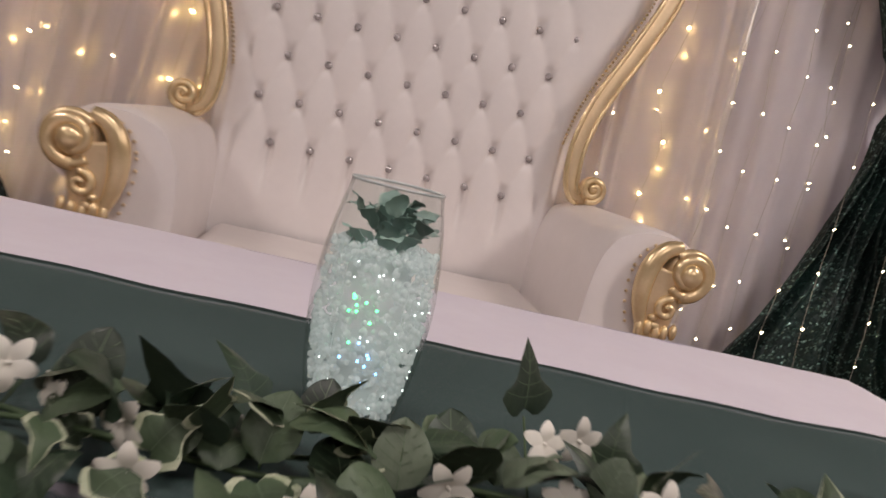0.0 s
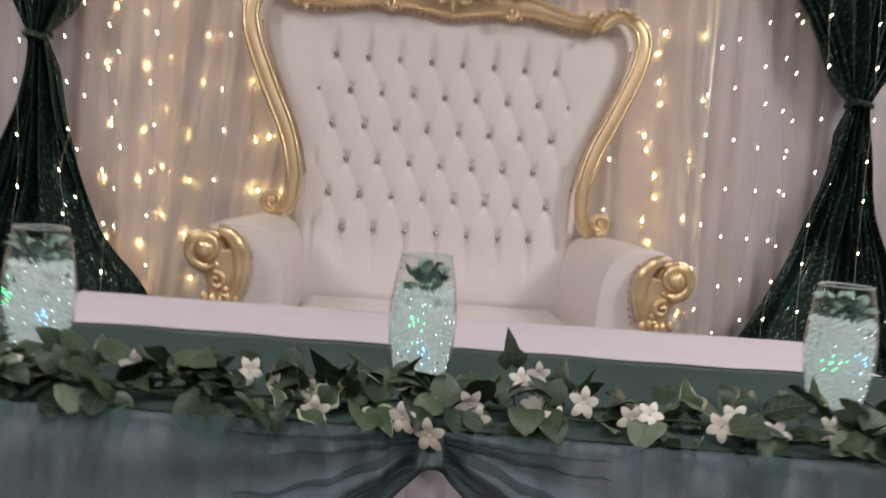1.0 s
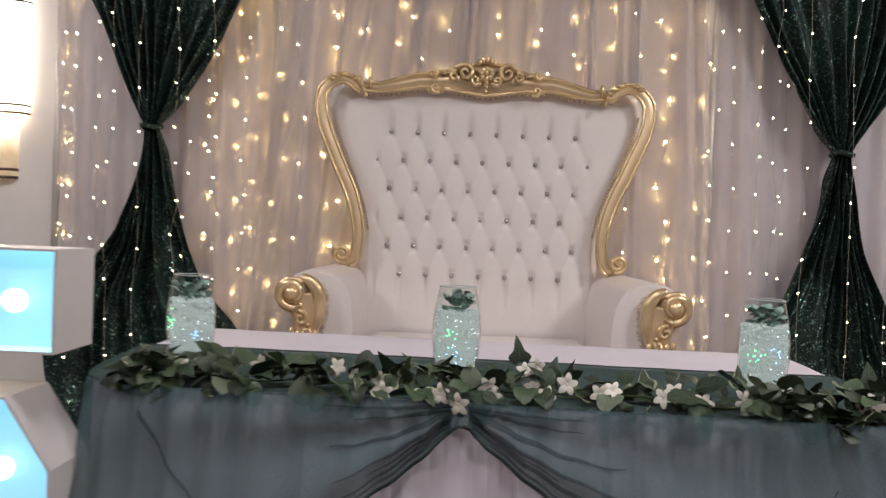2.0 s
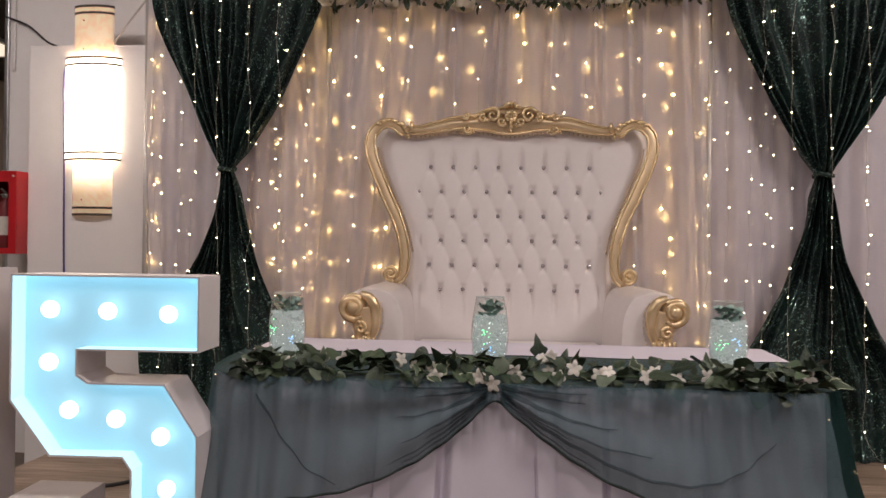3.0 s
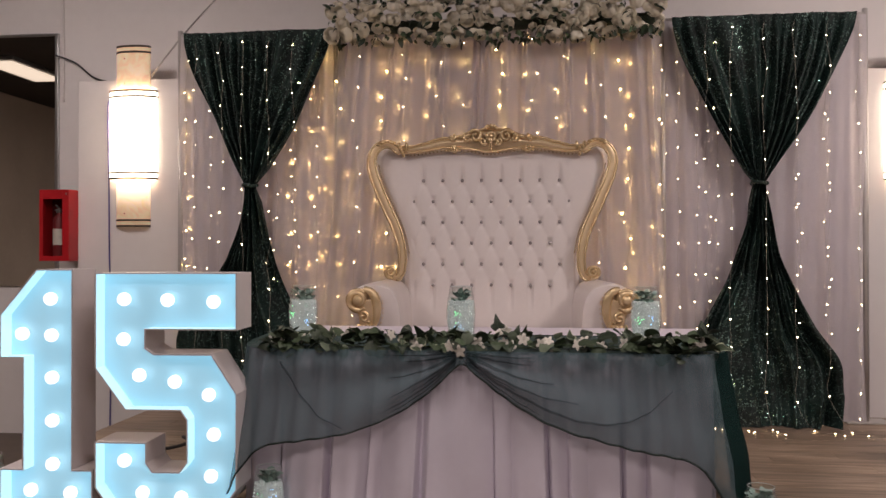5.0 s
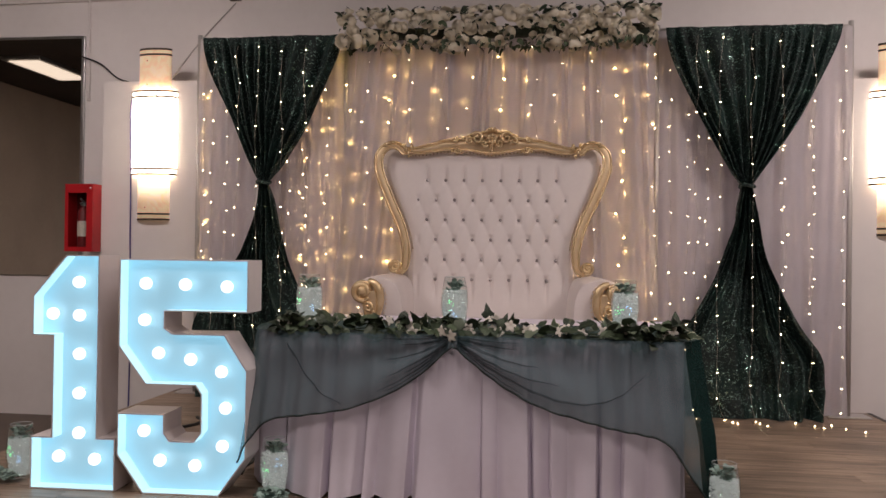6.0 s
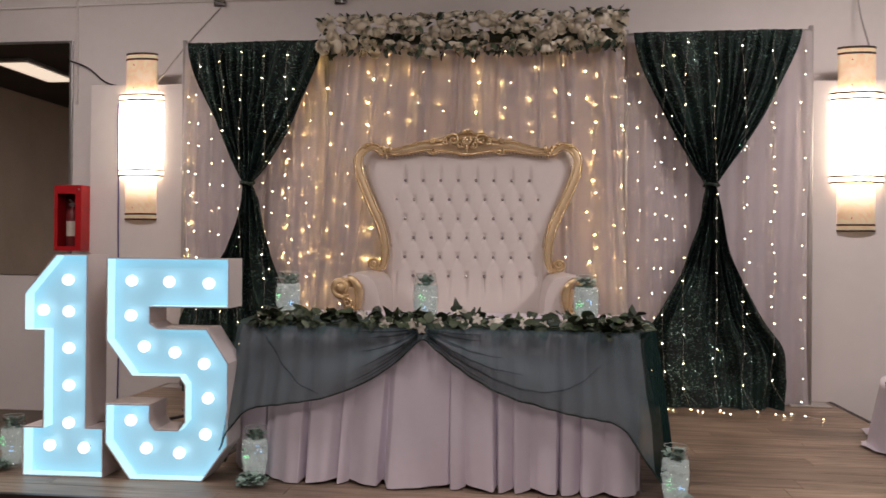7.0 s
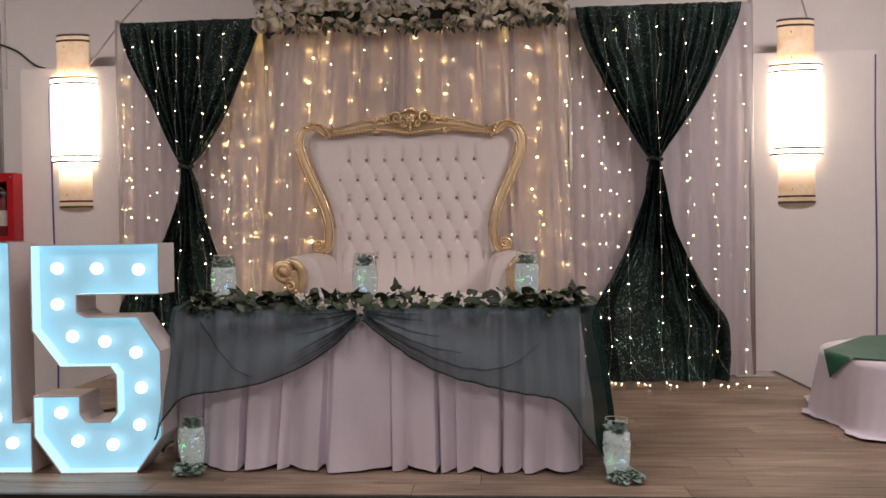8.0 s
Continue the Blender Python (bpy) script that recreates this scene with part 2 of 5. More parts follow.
M_CRYSTAL = plain("crystal_button", (0.50, 0.46, 0.46), (0.38, 0.34, 0.34), 0.25, metal=0.4, scale=200)
M_CLOTH = plain("white_polyester", (0.74, 0.69, 0.78), (0.69, 0.63, 0.72), 0.7, scale=3, bump=0.1, bump_scale=700, sheen=0.2)
M_VOILE = sheer("white_voile", (0.74, 0.70, 0.72), 0.45, 0.13)
M_VOILE_WARM = sheer("ivory_voile", (0.72, 0.69, 0.71), 0.55, 0.13)
M_GREEN_SHEER = sheer("green_organza", (0.158, 0.234, 0.262), 0.28, 0.33, fade=(0.124, 0.190, 0.212), crinkle=1.0)
# same organza, with the darkness of its turned-away side painted into the colour
M_GREEN_SIDE = sheer("green_organza_dark_side", (0.020, 0.046, 0.044), 0.2, 0.10, fade=(0.014, 0.036, 0.034), crinkle=0.6)
M_GREEN_HEM = plain("green_hem", (0.012, 0.025, 0.024), (0.02, 0.035, 0.03), 0.7)
M_GREEN_SATIN = plain("green_satin", (0.015, 0.13, 0.075), (0.01, 0.09, 0.05), 0.4, scale=4)
M_SEQUIN = sequins("green_sequins")
M_LEAF = plain("silk_leaf", (0.042, 0.068, 0.036), (0.072, 0.102, 0.055), 0.5, scale=25, bump=0.2, bump_scale=90, per_object=0.5)
M_LEAF_DARK = plain("dark_ivy_leaf", (0.016, 0.030, 0.018), (0.032, 0.050, 0.028), 0.42, scale=25, bump=0.2, bump_scale=90, per_object=0.45)
M_LEAF_PALE = plain("pale_eucalyptus_leaf", (0.14, 0.18, 0.12), (0.20, 0.25, 0.17), 0.55, scale=25, bump=0.15, bump_scale=90, per_object=0.3)
M_SPRIG = plain("grey_green_sprig", (0.23, 0.34, 0.30), (0.31, 0.43, 0.385), 0.55, scale=40, per_object=0.35)
M_VEIN = plain("leaf_vein", (0.11, 0.15, 0.09), (0.08, 0.12, 0.07), 0.6)
M_STEM = plain("green_stem", (0.05, 0.09, 0.04), (0.08, 0.12, 0.05), 0.6)
M_PETAL = plain("cream_silk_petal", (0.86, 0.83, 0.76), (0.80, 0.75, 0.66), 0.6, scale=20, per_object=0.08)
M_GLASS = clear_glass("vase_glass")
M_LIP = plain("glass_lip", (0.62, 0.66, 0.66), (0.55, 0.6, 0.6), 0.12, scale=60, spec=0.8)
M_BULB = glow("fairy_bulb", (1.0, 0.64, 0.22), 68.0)
M_BULB_COOL = glow("fairy_bulb_pale", (1.0, 0.74, 0.42), 34.0)
M_WIRE = plain("clear_wire", (0.45, 0.42, 0.36), (0.35, 0.32, 0.28), 0.4)
M_CABLE = plain("black_cable", (0.02, 0.02, 0.02), (0.03, 0.03, 0.03), 0.5)
M_BLUEWIRE = plain("blue_wire", (0.10, 0.09, 0.28), (0.08, 0.07, 0.2), 0.5)
M_PIPE = plain("grey_pipe", (0.55, 0.52, 0.5), (0.48, 0.45, 0.43), 0.4, metal=0.3)
M_RED = plain("red_enamel", (0.50, 0.012, 0.02), (0.4, 0.01, 0.015), 0.35, scale=6)
M_REDDARK = plain("dark_red_enamel", (0.16, 0.012, 0.014), (0.12, 0.01, 0.012), 0.5, scale=6)
M_STEEL = plain("brushed_steel", (0.5, 0.5, 0.5), (0.4, 0.4, 0.4), 0.3, metal=0.9, scale=30)
M_LABEL = plain("paper_label", (0.6, 0.56, 0.48), (0.5, 0.46, 0.4), 0.6, scale=30)
M_SHADE = glow("lit_acrylic", (1.0, 0.80, 0.60), 12.0, (0.85, 0.8, 0.72))
M_BAND = plain("bronze_band", (0.09, 0.075, 0.055), (0.07, 0.055, 0.04), 0.4, metal=0.4, scale=20)
M_LETTER = plain("white_letter_board", (0.80, 0.75, 0.75), (0.74, 0.69, 0.69), 0.5, scale=3)
M_FACE = glow("lit_blue_face", (0.33, 0.68, 0.88), 0.53, (0.45, 0.70, 0.82), 0.6)
M_RIM = glow("lit_inner_edge", (0.50, 0.86, 0.98), 0.80, (0.6, 0.8, 0.88), 0.6)
M_GLOBE = glow("globe_bulb", (0.95, 0.98, 1.0), 1.7, (0.9, 0.9, 0.9))
M_LED_G = glow("green_led", (0.02, 1.0, 0.25), 4.0)
# glowing white specks that stand in for glints on the beads
M_GLINT = glow("bead_glint", (0.9, 1.0, 0.97), 4.0)
M_LED_B = glow("blue_led", (0.15, 0.45, 1.0), 4.0)


def mirror_surface():
    m, nt, p, out = material("mirror")
    p.inputs["Base Color"].default_value = (0.8, 0.8, 0.78, 1)
    p.inputs["Metallic"].default_value, p.inputs["Roughness"].default_value = 1.0, 0.02
    return m


M_MIRROR = mirror_surface()


def shade_material(name, low, high, z0, z1):
    """Marbled acrylic, lit from inside by the lamp at its z0 end and fading towards z1."""
    m, nt, p, out = material(name)
    tc = nt.nodes.new("ShaderNodeTexCoord")
    sep = nt.nodes.new("ShaderNodeSeparateXYZ")
    nt.links.new(tc.outputs["Object"], sep.inputs[0])
    span = nt.nodes.new("ShaderNodeMapRange")
    span.inputs["From Min"].default_value, span.inputs["From Max"].default_value = z0, z1
    span.inputs["To Min"].default_value, span.inputs["To Max"].default_value = high, low
    span.interpolation_type = "SMOOTHSTEP"
    nt.links.new(sep.outputs["Z"], span.inputs["Value"])
    nt.links.new(span.outputs["Result"], p.inputs["Emission Strength"])
    vein = node(nt, "ShaderNodeTexNoise", Scale=9.0, Detail=6.0, Distortion=1.5)
    nt.links.new(tc.outputs["Object"], vein.inputs["Vector"])
    ramp = nt.nodes.new("ShaderNodeValToRGB")
    ramp.color_ramp.elements[0].position, ramp.color_ramp.elements[1].position = 0.25, 0.62
    ramp.color_ramp.elements[0].color, ramp.color_ramp.elements[1].color = (0.80, 0.54, 0.33, 1), (1.0, 0.74, 0.50, 1)
    nt.links.new(vein.outputs["Fac"], ramp.inputs["Fac"])
    nt.links.new(ramp.outputs["Color"], p.inputs["Emission Color"])
    nt.links.new(ramp.outputs["Color"], p.inputs["Base Color"])
    p.inputs["Roughness"].default_value = 0.35
    return m


M_TIER_TOP = shade_material("marbled_acrylic_top", 0.40, 1.9, 2.46, 2.60)
M_TIER_LOW = shade_material("marbled_acrylic_low", 0.42, 3.2, 1.80, 1.54)


def bead_material():
    m, nt, p, out = material("water_beads")
    p.inputs["Base Color"].default_value = (0.90, 0.94, 0.93, 1)
    p.inputs["Roughness"].default_value = 0.04
    p.inputs["Transmission Weight"].default_value = 0.7
    p.inputs["IOR"].default_value = 1.33
    # slight glow put into the beads in place of led light scattered inside
    p.inputs["Emission Color"].default_value = (0.90, 0.93, 0.92, 1)
    p.inputs["Emission Strength"].default_value = 0.06
    return m


M_BEAD = bead_material()

# ---------------------------------------------------------------- building helpers


def link_mesh(name, me, parent=None, label=""):
    ob = new(name, me)
    if parent:
        ob.parent = parent
    if label:
        ob["label"] = label
    return ob


def finish(bm, mat, name, smooth=True):
    bmesh.ops.recalc_face_normals(bm, faces=bm.faces)
    me = bpy.data.meshes.new(name)
    bm.to_mesh(me)
    bm.free()
    me.materials.append(mat)
    if smooth:
        me.polygons.foreach_set("use_smooth", [True] * len(me.polygons))
    return me


def part(name, bm, mat, parent=None, label="", smooth=True):
    return link_mesh(name, finish(bm, mat, name, smooth), parent, label)


def thing(name, label, category, group="", at=(0, 0, 0), rz=0):
    ob = new(name)
    ob.matrix_world = pose(*at, 0, 0, rz)
    return tagged(ob, label, category, group)


def sharp(ob, angle=35):
    """Smooth only where faces meet gently."""
    me = ob.data
    bm = bmesh.new()
    bm.from_mesh(me)
    for e in bm.edges:
        e.smooth = len(e.link_faces) == 2 and e.calc_face_angle(0) < radians(angle)
    bm.to_mesh(me)
    bm.free()
    return ob


def box(bm, x0, x1, y0, y1, z0, z1, bevel=0.0):
    vs = [bm.verts.new((x, y, z)) for z in (z0, z1) for y in (y0, y1) for x in (x0, x1)]
    fs = [bm.faces.new([vs[i] for i in q]) for q in ((0, 2, 3, 1), (4, 5, 7, 6), (0, 1, 5, 4), (2, 6, 7, 3), (0, 4, 6, 2), (1, 3, 7, 5))]
    if bevel:
        es = list({e for f in fs for e in f.edges})
        bmesh.ops.bevel(bm, geom=es, offset=bevel, segments=2, affect="EDGES", profile=0.5)
    return bm


def boxed(x0, x1, y0, y1, z0, z1, bevel=0.0):
    return box(bmesh.new(), x0, x1, y0, y1, z0, z1, bevel)


def tube(bm, pts, radius, sides=8, flat=1.0, caps=True, side_dir=None):
    """A swept round bar. radius: a number or a function of 0..1; flat: depth over width."""
    pts = [Vector(p) for p in pts]
    n = len(pts)
    rings = []
    ref = Vector(side_dir) if side_dir else None
    last = None
    for i, p in enumerate(pts):
        t = (pts[min(i + 1, n - 1)] - pts[max(i - 1, 0)]).normalized()
        if ref is not None:
            b = (ref - t * ref.dot(t)).normalized()
        elif last is None:
            b = t.orthogonal().normalized()
        else:
            b = (last - t * last.dot(t)).normalized()
        last = b
        c = t.cross(b)
        r = radius(i / (n - 1)) if callable(radius) else radius
        rings.append([bm.verts.new(p + b * (r * flat * math.cos(a)) + c * (r * math.sin(a))) for a in (2 * math.pi * k / sides for k in range(sides))])
    for a, b in zip(rings, rings[1:]):
        for k in range(sides):
            bm.faces.new((a[k], a[(k + 1) % sides], b[(k + 1) % sides], b[k]))
    if caps:
        bm.faces.new(rings[0][::-1])
        bm.faces.new(rings[-1])
    return bm


def spline(pts, steps=8, closed=False):
    """A smooth line through the points."""
    pts = [Vector(p) for p in pts]
    out = []
    n = len(pts)
    for i in range(n - 1):
        p0, p1, p2, p3 = pts[max(i - 1, 0)], pts[i], pts[i + 1], pts[min(i + 2, n - 1)]
        for k in range(steps):
            t = k / steps
            out.append(0.5 * ((2 * p1) + (p2 - p0) * t + (2 * p0 - 5 * p1 + 4 * p2 - p3) * t * t + (3 * p1 - p0 - 3 * p2 + p3) * t ** 3))
    out.append(pts[-1])
    return out


def ball(bm, centre, r, u=8, v=6, squash=(1, 1, 1)):
    res = bmesh.ops.create_uvsphere(bm, u_segments=u, v_segments=v, radius=r)
    for w in res["verts"]:
        w.co = Vector((w.co.x * squash[0], w.co.y * squash[1], w.co.z * squash[2])) + Vector(centre)
    return bm


def grid(fn, nu, nv, closed_u=False):
    """A sheet: fn(u, v) gives the place for u, v in 0..1."""
    bm = bmesh.new()
    vs = [[bm.verts.new(fn(i / nu, j / nv)) for j in range(nv + 1)] for i in range(nu + (0 if closed_u else 1))]
    m = len(vs)
    for i in range(nu):
        for j in range(nv):
            bm.faces.new((vs[i][j], vs[(i + 1) % m][j], vs[(i + 1) % m][j + 1], vs[i][j + 1]))
    return bm


def lathe(profile, segs=28):
    """profile: pairs of radius and height."""
    bm = bmesh.new()
    rings = [[bm.verts.new((r * math.cos(a), r * math.sin(a), z)) for a in (2 * math.pi * k / segs for k in range(segs))] for r, z in profile]
    for a, b in zip(rings, rings[1:]):
        for k in range(segs):
            bm.faces.new((a[k], a[(k + 1) % segs], b[(k + 1) % segs], b[k]))
    return bm


def lerp_table(rows, x):
    if x <= rows[0][0]:
        return rows[0][1]
    for (a, va), (b, vb) in zip(rows, rows[1:]):
        if x <= b:
            return va + (vb - va) * (x - a) / (b - a)
    return rows[-1][1]


def smooth_table(rows, x):
    """As lerp_table, but rounded at the knots."""
    h = 0.02 * (rows[-1][0] - rows[0][0])
    return sum(lerp_table(rows, x + k * h) for k in (-2, -1, 0, 1, 2)) / 5


def ease(x):
    x = min(1, max(0, x))
    return x * x * (3 - 2 * x)


def setting(ob, label, category):
    return tagged(ob, label, category, kind="structure")


# ---------------------------------------------------------------- the hall
STAGE = 0.35
LOW = -STAGE
setting(part("ground", boxed(-8, 7, -11, 3.2, LOW - 0.1, LOW), M_LOWER, smooth=False), "dark brown floor of the hall below the stage", "floor")
setting(part("wall_north", boxed(-8, 7, 2.9, 3.1, LOW, 3.75), M_WALL, smooth=False), "plain off-white painted wall behind the backdrop", "wall")
setting(part("wall_south", boxed(-8, 7, -11.2, -11.0, LOW, 3.75), M_TAN, smooth=False), "tan painted end wall of the hall", "wall")
setting(part("wall_west", boxed(-8.2, -8, -11, 2.9, LOW, 3.75), M_TAN, smooth=False), "tan painted side wall of the hall", "wall")
setting(part("wall_east", boxed(7, 7.2, -11, 2.9, LOW, 3.75), M_WALL, smooth=False), "off-white painted side wall of the hall", "wall")
setting(part("ceiling", boxed(-8, 7, -11, 3.1, 3.75, 3.9), M_CEIL, smooth=False), "dark brown ceiling of the hall", "ceiling")
setting(part("column_west", boxed(-3.36, -2.40, 2.56, 2.9, LOW, 2.60, 0.004), M_PANEL, smooth=False), "white painted pier panel behind the wall lamp", "panel")
setting(part("column_east", boxed(2.62, 3.68, 2.56, 2.9, LOW, 2.54, 0.004), M_PANEL, smooth=False), "white painted pier panel behind the wall lamp", "panel")
SX0, SX1, SY0, SY1 = -2.62, 2.85, -0.56, 2.56
setting(part("stage", boxed(SX0, SX1, SY0, SY1, LOW, -0.014), M_TRIM, smooth=False), "low dark stage platform under laminate planks", "stage")
edge = bmesh.new()
box(edge, SX0 - 0.03, SX1 + 0.03, SY0 - 0.03, SY0, -0.05, 0.004, 0.004)
setting(part("trim", edge, M_TRIM, smooth=False), "dark metal nosing along the stage front", "trim")
setting(part("trim", boxed(SX1, SX1 + 0.03, SY0, SY1, -0.05, 0.004, 0.004), M_TRIM, smooth=False), "dark metal nosing along the stage side", "trim")


def wall_mirror():
    t = thing("wall_mirror", "large wall mirror reflecting the dim brown hall", "mirror", at=(-4.6, 2.9, 0.92))
    part("mirror_glass", boxed(-1.2, 0.84, -0.018, -0.002, 0.0, 2.15), M_MIRROR, t, smooth=False)
    part("frame_strip", boxed(0.84, 0.87, -0.03, -0.002, -0.02, 2.17, 0.003), M_STEEL, t, smooth=False)
    part("frame_strip", boxed(-1.2, 0.84, -0.03, -0.002, 2.15, 2.17, 0.003), M_STEEL, t, smooth=False)
    return t


wall_mirror()


def ceiling_panel(x, y, w):
    t = thing("ceiling_light", "lit square ceiling panel of the hall", "ceiling light", "hall ceiling lights", at=(x, y, 3.75))
    part("frame", boxed(-w - 0.07, w + 0.07, -0.65, 0.65, -0.05, -0.002, 0.005), M_STEEL, t, smooth=False)
    part("diffuser", boxed(-w, w, -0.58, 0.58, -0.06, -0.051), M_PANEL_LIT, t, smooth=False)


M_PANEL_LIT = glow("lit_diffuser", (1.0, 0.82, 0.66), 1.4)
for px, py, pw in ((-6.6, -0.9, 0.22), (-5.2, -6.0, 0.58), (4.5, -6.0, 0.58)):
    ceiling_panel(px, py, pw)

# ---------------------------------------------------------------- wall lamps


def half_shell(r, z0, z1, depth, thick=0.006, segs=20, off=0.0):
    """A bowed sheet standing in front of the wall: half an oval in plan."""
    bm = bmesh.new()
    rings = []
    for rr, dd in ((r, depth), (r - thick, depth - thick)):
        rings.append([[bm.verts.new((rr * math.cos(a), -dd * math.sin(a) - off, z)) for z in (z0, z1)] for a in (math.pi * k / segs for k in range(segs + 1))])
    o, i = rings
    for k in range(segs):
        bm.faces.new((o[k][0], o[k + 1][0], o[k + 1][1], o[k][1]))
        bm.faces.new((i[k][1], i[k + 1][1], i[k + 1][0], i[k][0]))
        for e in (0, 1):
            bm.faces.new((o[k][e], i[k][e], i[k + 1][e], o[k + 1][e]))
    for k in (0, segs):
        bm.faces.new((o[k][0], o[k][1], i[k][1], i[k][0]))
    return bm


def wall_lamp():
    t = thing("wall_lamp", "lit three-tier bowed acrylic wall lamp with bronze bands", "wall lamp", "wall lamps beside the backdrop")
    part("back_plate", boxed(-0.12, 0.12, -0.015, -0.001, 1.44, 2.82, 0.003), M_PANEL, t, smooth=False)
    part("shade", half_shell(0.142, 2.40, 2.86, 0.055), M_TIER_TOP, t, "marbled top tier glowing at its lower end")
    part("shade", half_shell(0.20, 1.80, 2.50, 0.082), M_SHADE, t, "bright white middle tier")
    part("shade", half_shell(0.142, 1.42, 1.90, 0.055), M_TIER_LOW, t, "marbled bottom tier glowing at its upper end")
    for r, d, z, up in ((0.142, 0.055, 2.86, -1), (0.20, 0.082, 2.50, -1), (0.20, 0.082, 1.80, 1), (0.142, 0.055, 1.42, 1)):
        part("band", half_shell(r + 0.003, z - 0.008, z + 0.008, d + 0.004), M_BAND, t)
        part("band", half_shell(r + 0.003, z + up * 0.046 - 0.008, z + up * 0.046 + 0.008, d + 0.004), M_BAND, t)
    for d, z in ((0.055, 2.76), (0.055, 2.56), (0.082, 2.38), (0.082, 1.90), (0.055, 1.72), (0.055, 1.52)):
        b = bmesh.new()
        ball(b, (-0.05, -d * 0.97, z), 0.006, 6, 4)
        part("screw", b, M_BAND, t)
    return t


LAMP = wall_lamp()
LAMP.matrix_world = pose(-2.885, 2.56, 0)
copy_thing(LAMP, pose(3.05, 2.56, -0.07))

# ---------------------------------------------------------------- backdrop cloth
TOP = 2.87
YB = 2.33


def folds(x, z, seed, amp, pitch):
    a = math.sin(2 * math.pi * x / pitch + 1.4 * math.sin(x * 5 + seed)) * 0.6
    b = math.sin(2 * math.pi * x / (pitch * 0.43) + seed * 2.1 + 0.8 * math.sin(z * 1.3 + x * 3)) * 0.3
    c = noise.noise((x * 6 + 0.5 * z, z * 0.8, seed)) * 0.9
    return amp * (a + b + c)


def curtain(name, label, x0, x1, y, z0, z1, mat, seed, amp, pitch, sag=0.0, group="backdrop curtains"):
    def at(u, v):
        z = z0 + (z1 - z0) * v
        x = x0 + (x1 - x0) * u + 0.02 * math.sin(z * 2 + u * 9)
        flare = 1 + 0.5 * (1 - v)
        return (x, y + folds(x, z, seed, amp, pitch) * flare, z)
    ob = part(name, grid(at, int((x1 - x0) * 90), 26), mat)
    return tagged(ob, label, "curtain", group)


curtain("backdrop_curtain", "long white voile backdrop curtain in soft folds", -2.37, -1.12, YB, 0.01, TOP, M_VOILE, 1.0, 0.025, 0.23)
curtain("backdrop_curtain", "long white voile backdrop curtain in soft folds", 1.16, 2.62, YB, 0.01, TOP, M_VOILE, 2.0, 0.025, 0.25)

VOILE_RIDGES = [(random.Random(40 + k).uniform(-0.03, 0.03) + 0.035 + 0.93 * k / 15, random.Random(60 + k).uniform(0.006, 0.016), random.Random(80 + k).uniform(0.4, 1.0)) for k in range(16)] + [(0.008, 0.008, 1.0), (0.992, 0.008, 1.0), (0.13, 0.005, 0.9), (0.33, 0.006, 1.0), (0.46, 0.005, 0.8), (0.59, 0.009, 1.1), (0.72, 0.006, 0.8)]


def voile_edges(z):
    """Left and right edge of the ivory panel, which widens towards the floor."""
    s = min(1, max(0, (TOP - z) / TOP))
    return -1.03 - 0.30 * s, 1.165 + 0.13 * s


def voile_depth(x, z):
    """How far the ivory panel stands behind its middle plane: broad slack cloth between narrow standing folds."""
    l, r = voile_edges(z)
    u = (x - l) / (r - l)
    down = 1 - z / TOP
    d = 0.016 * math.sin(9 * u + 1.2 * math.sin(z * 1.1)) + 0.020 * noise.noise((u * 9, z * 0.7, 4.0)) + 0.010 * down * noise.noise((u * 22, z * 1.2, 7.0))
    for k, (c, w, h) in enumerate(VOILE_RIDGES):
        q = (u - c - 0.012 * math.sin(z * 0.9 + k * 1.7)) / (w * (1 + 0.5 * down))
        if abs(q) < 3:
            d -= 0.062 * h * math.exp(-q * q) * (1 - 0.45 * down)
    return d


def ivory_panel():
    def at(u, v):
        z = 0.01 + (TOP - 0.01) * v
        l, r = voile_edges(z)
        x = l + (r - l) * u
        return (x, YB - 0.05 + voile_depth(x, z), z)
    tagged(part("backdrop_curtain", grid(at, 420, 30), M_VOILE_WARM), "ivory voile backdrop panel lit gold by fairy lights", "curtain", "backdrop curtains")


ivory_panel()
curtain("backdrop_curtain", "white lining cloth hung behind the voile", -2.40, 2.62, YB + 0.10, 0.01, TOP, M_CLOTH, 5.0, 0.015, 0.4)

stand = thing("backdrop_stand", "grey pipe-and-drape stand holding the backdrop", "stand", at=(0, 0, 0))
for x in (-2.40, -1.17, 1.25, 2.64):
    b = bmesh.new()
    tube(b, [(x, YB + 0.03, 0.0), (x, YB + 0.03, TOP + 0.05)], 0.019, 10)
    part("pole", b, M_PIPE, stand)
    part("base_plate", boxed(x - 0.15, x + 0.15, YB - 0.03, YB + 0.14, 0.001, 0.012, 0.003), M_PIPE, stand, smooth=False)
for x0, x1 in ((-2.40, -1.17), (-1.17, 1.25), (1.25, 2.64)):
    b = bmesh.new()
    tube(b, [(x0, YB + 0.03, TOP + 0.01), (x1, YB + 0.03, TOP + 0.01)], 0.016, 8)
    part("crossbar", b, M_PIPE, stand)


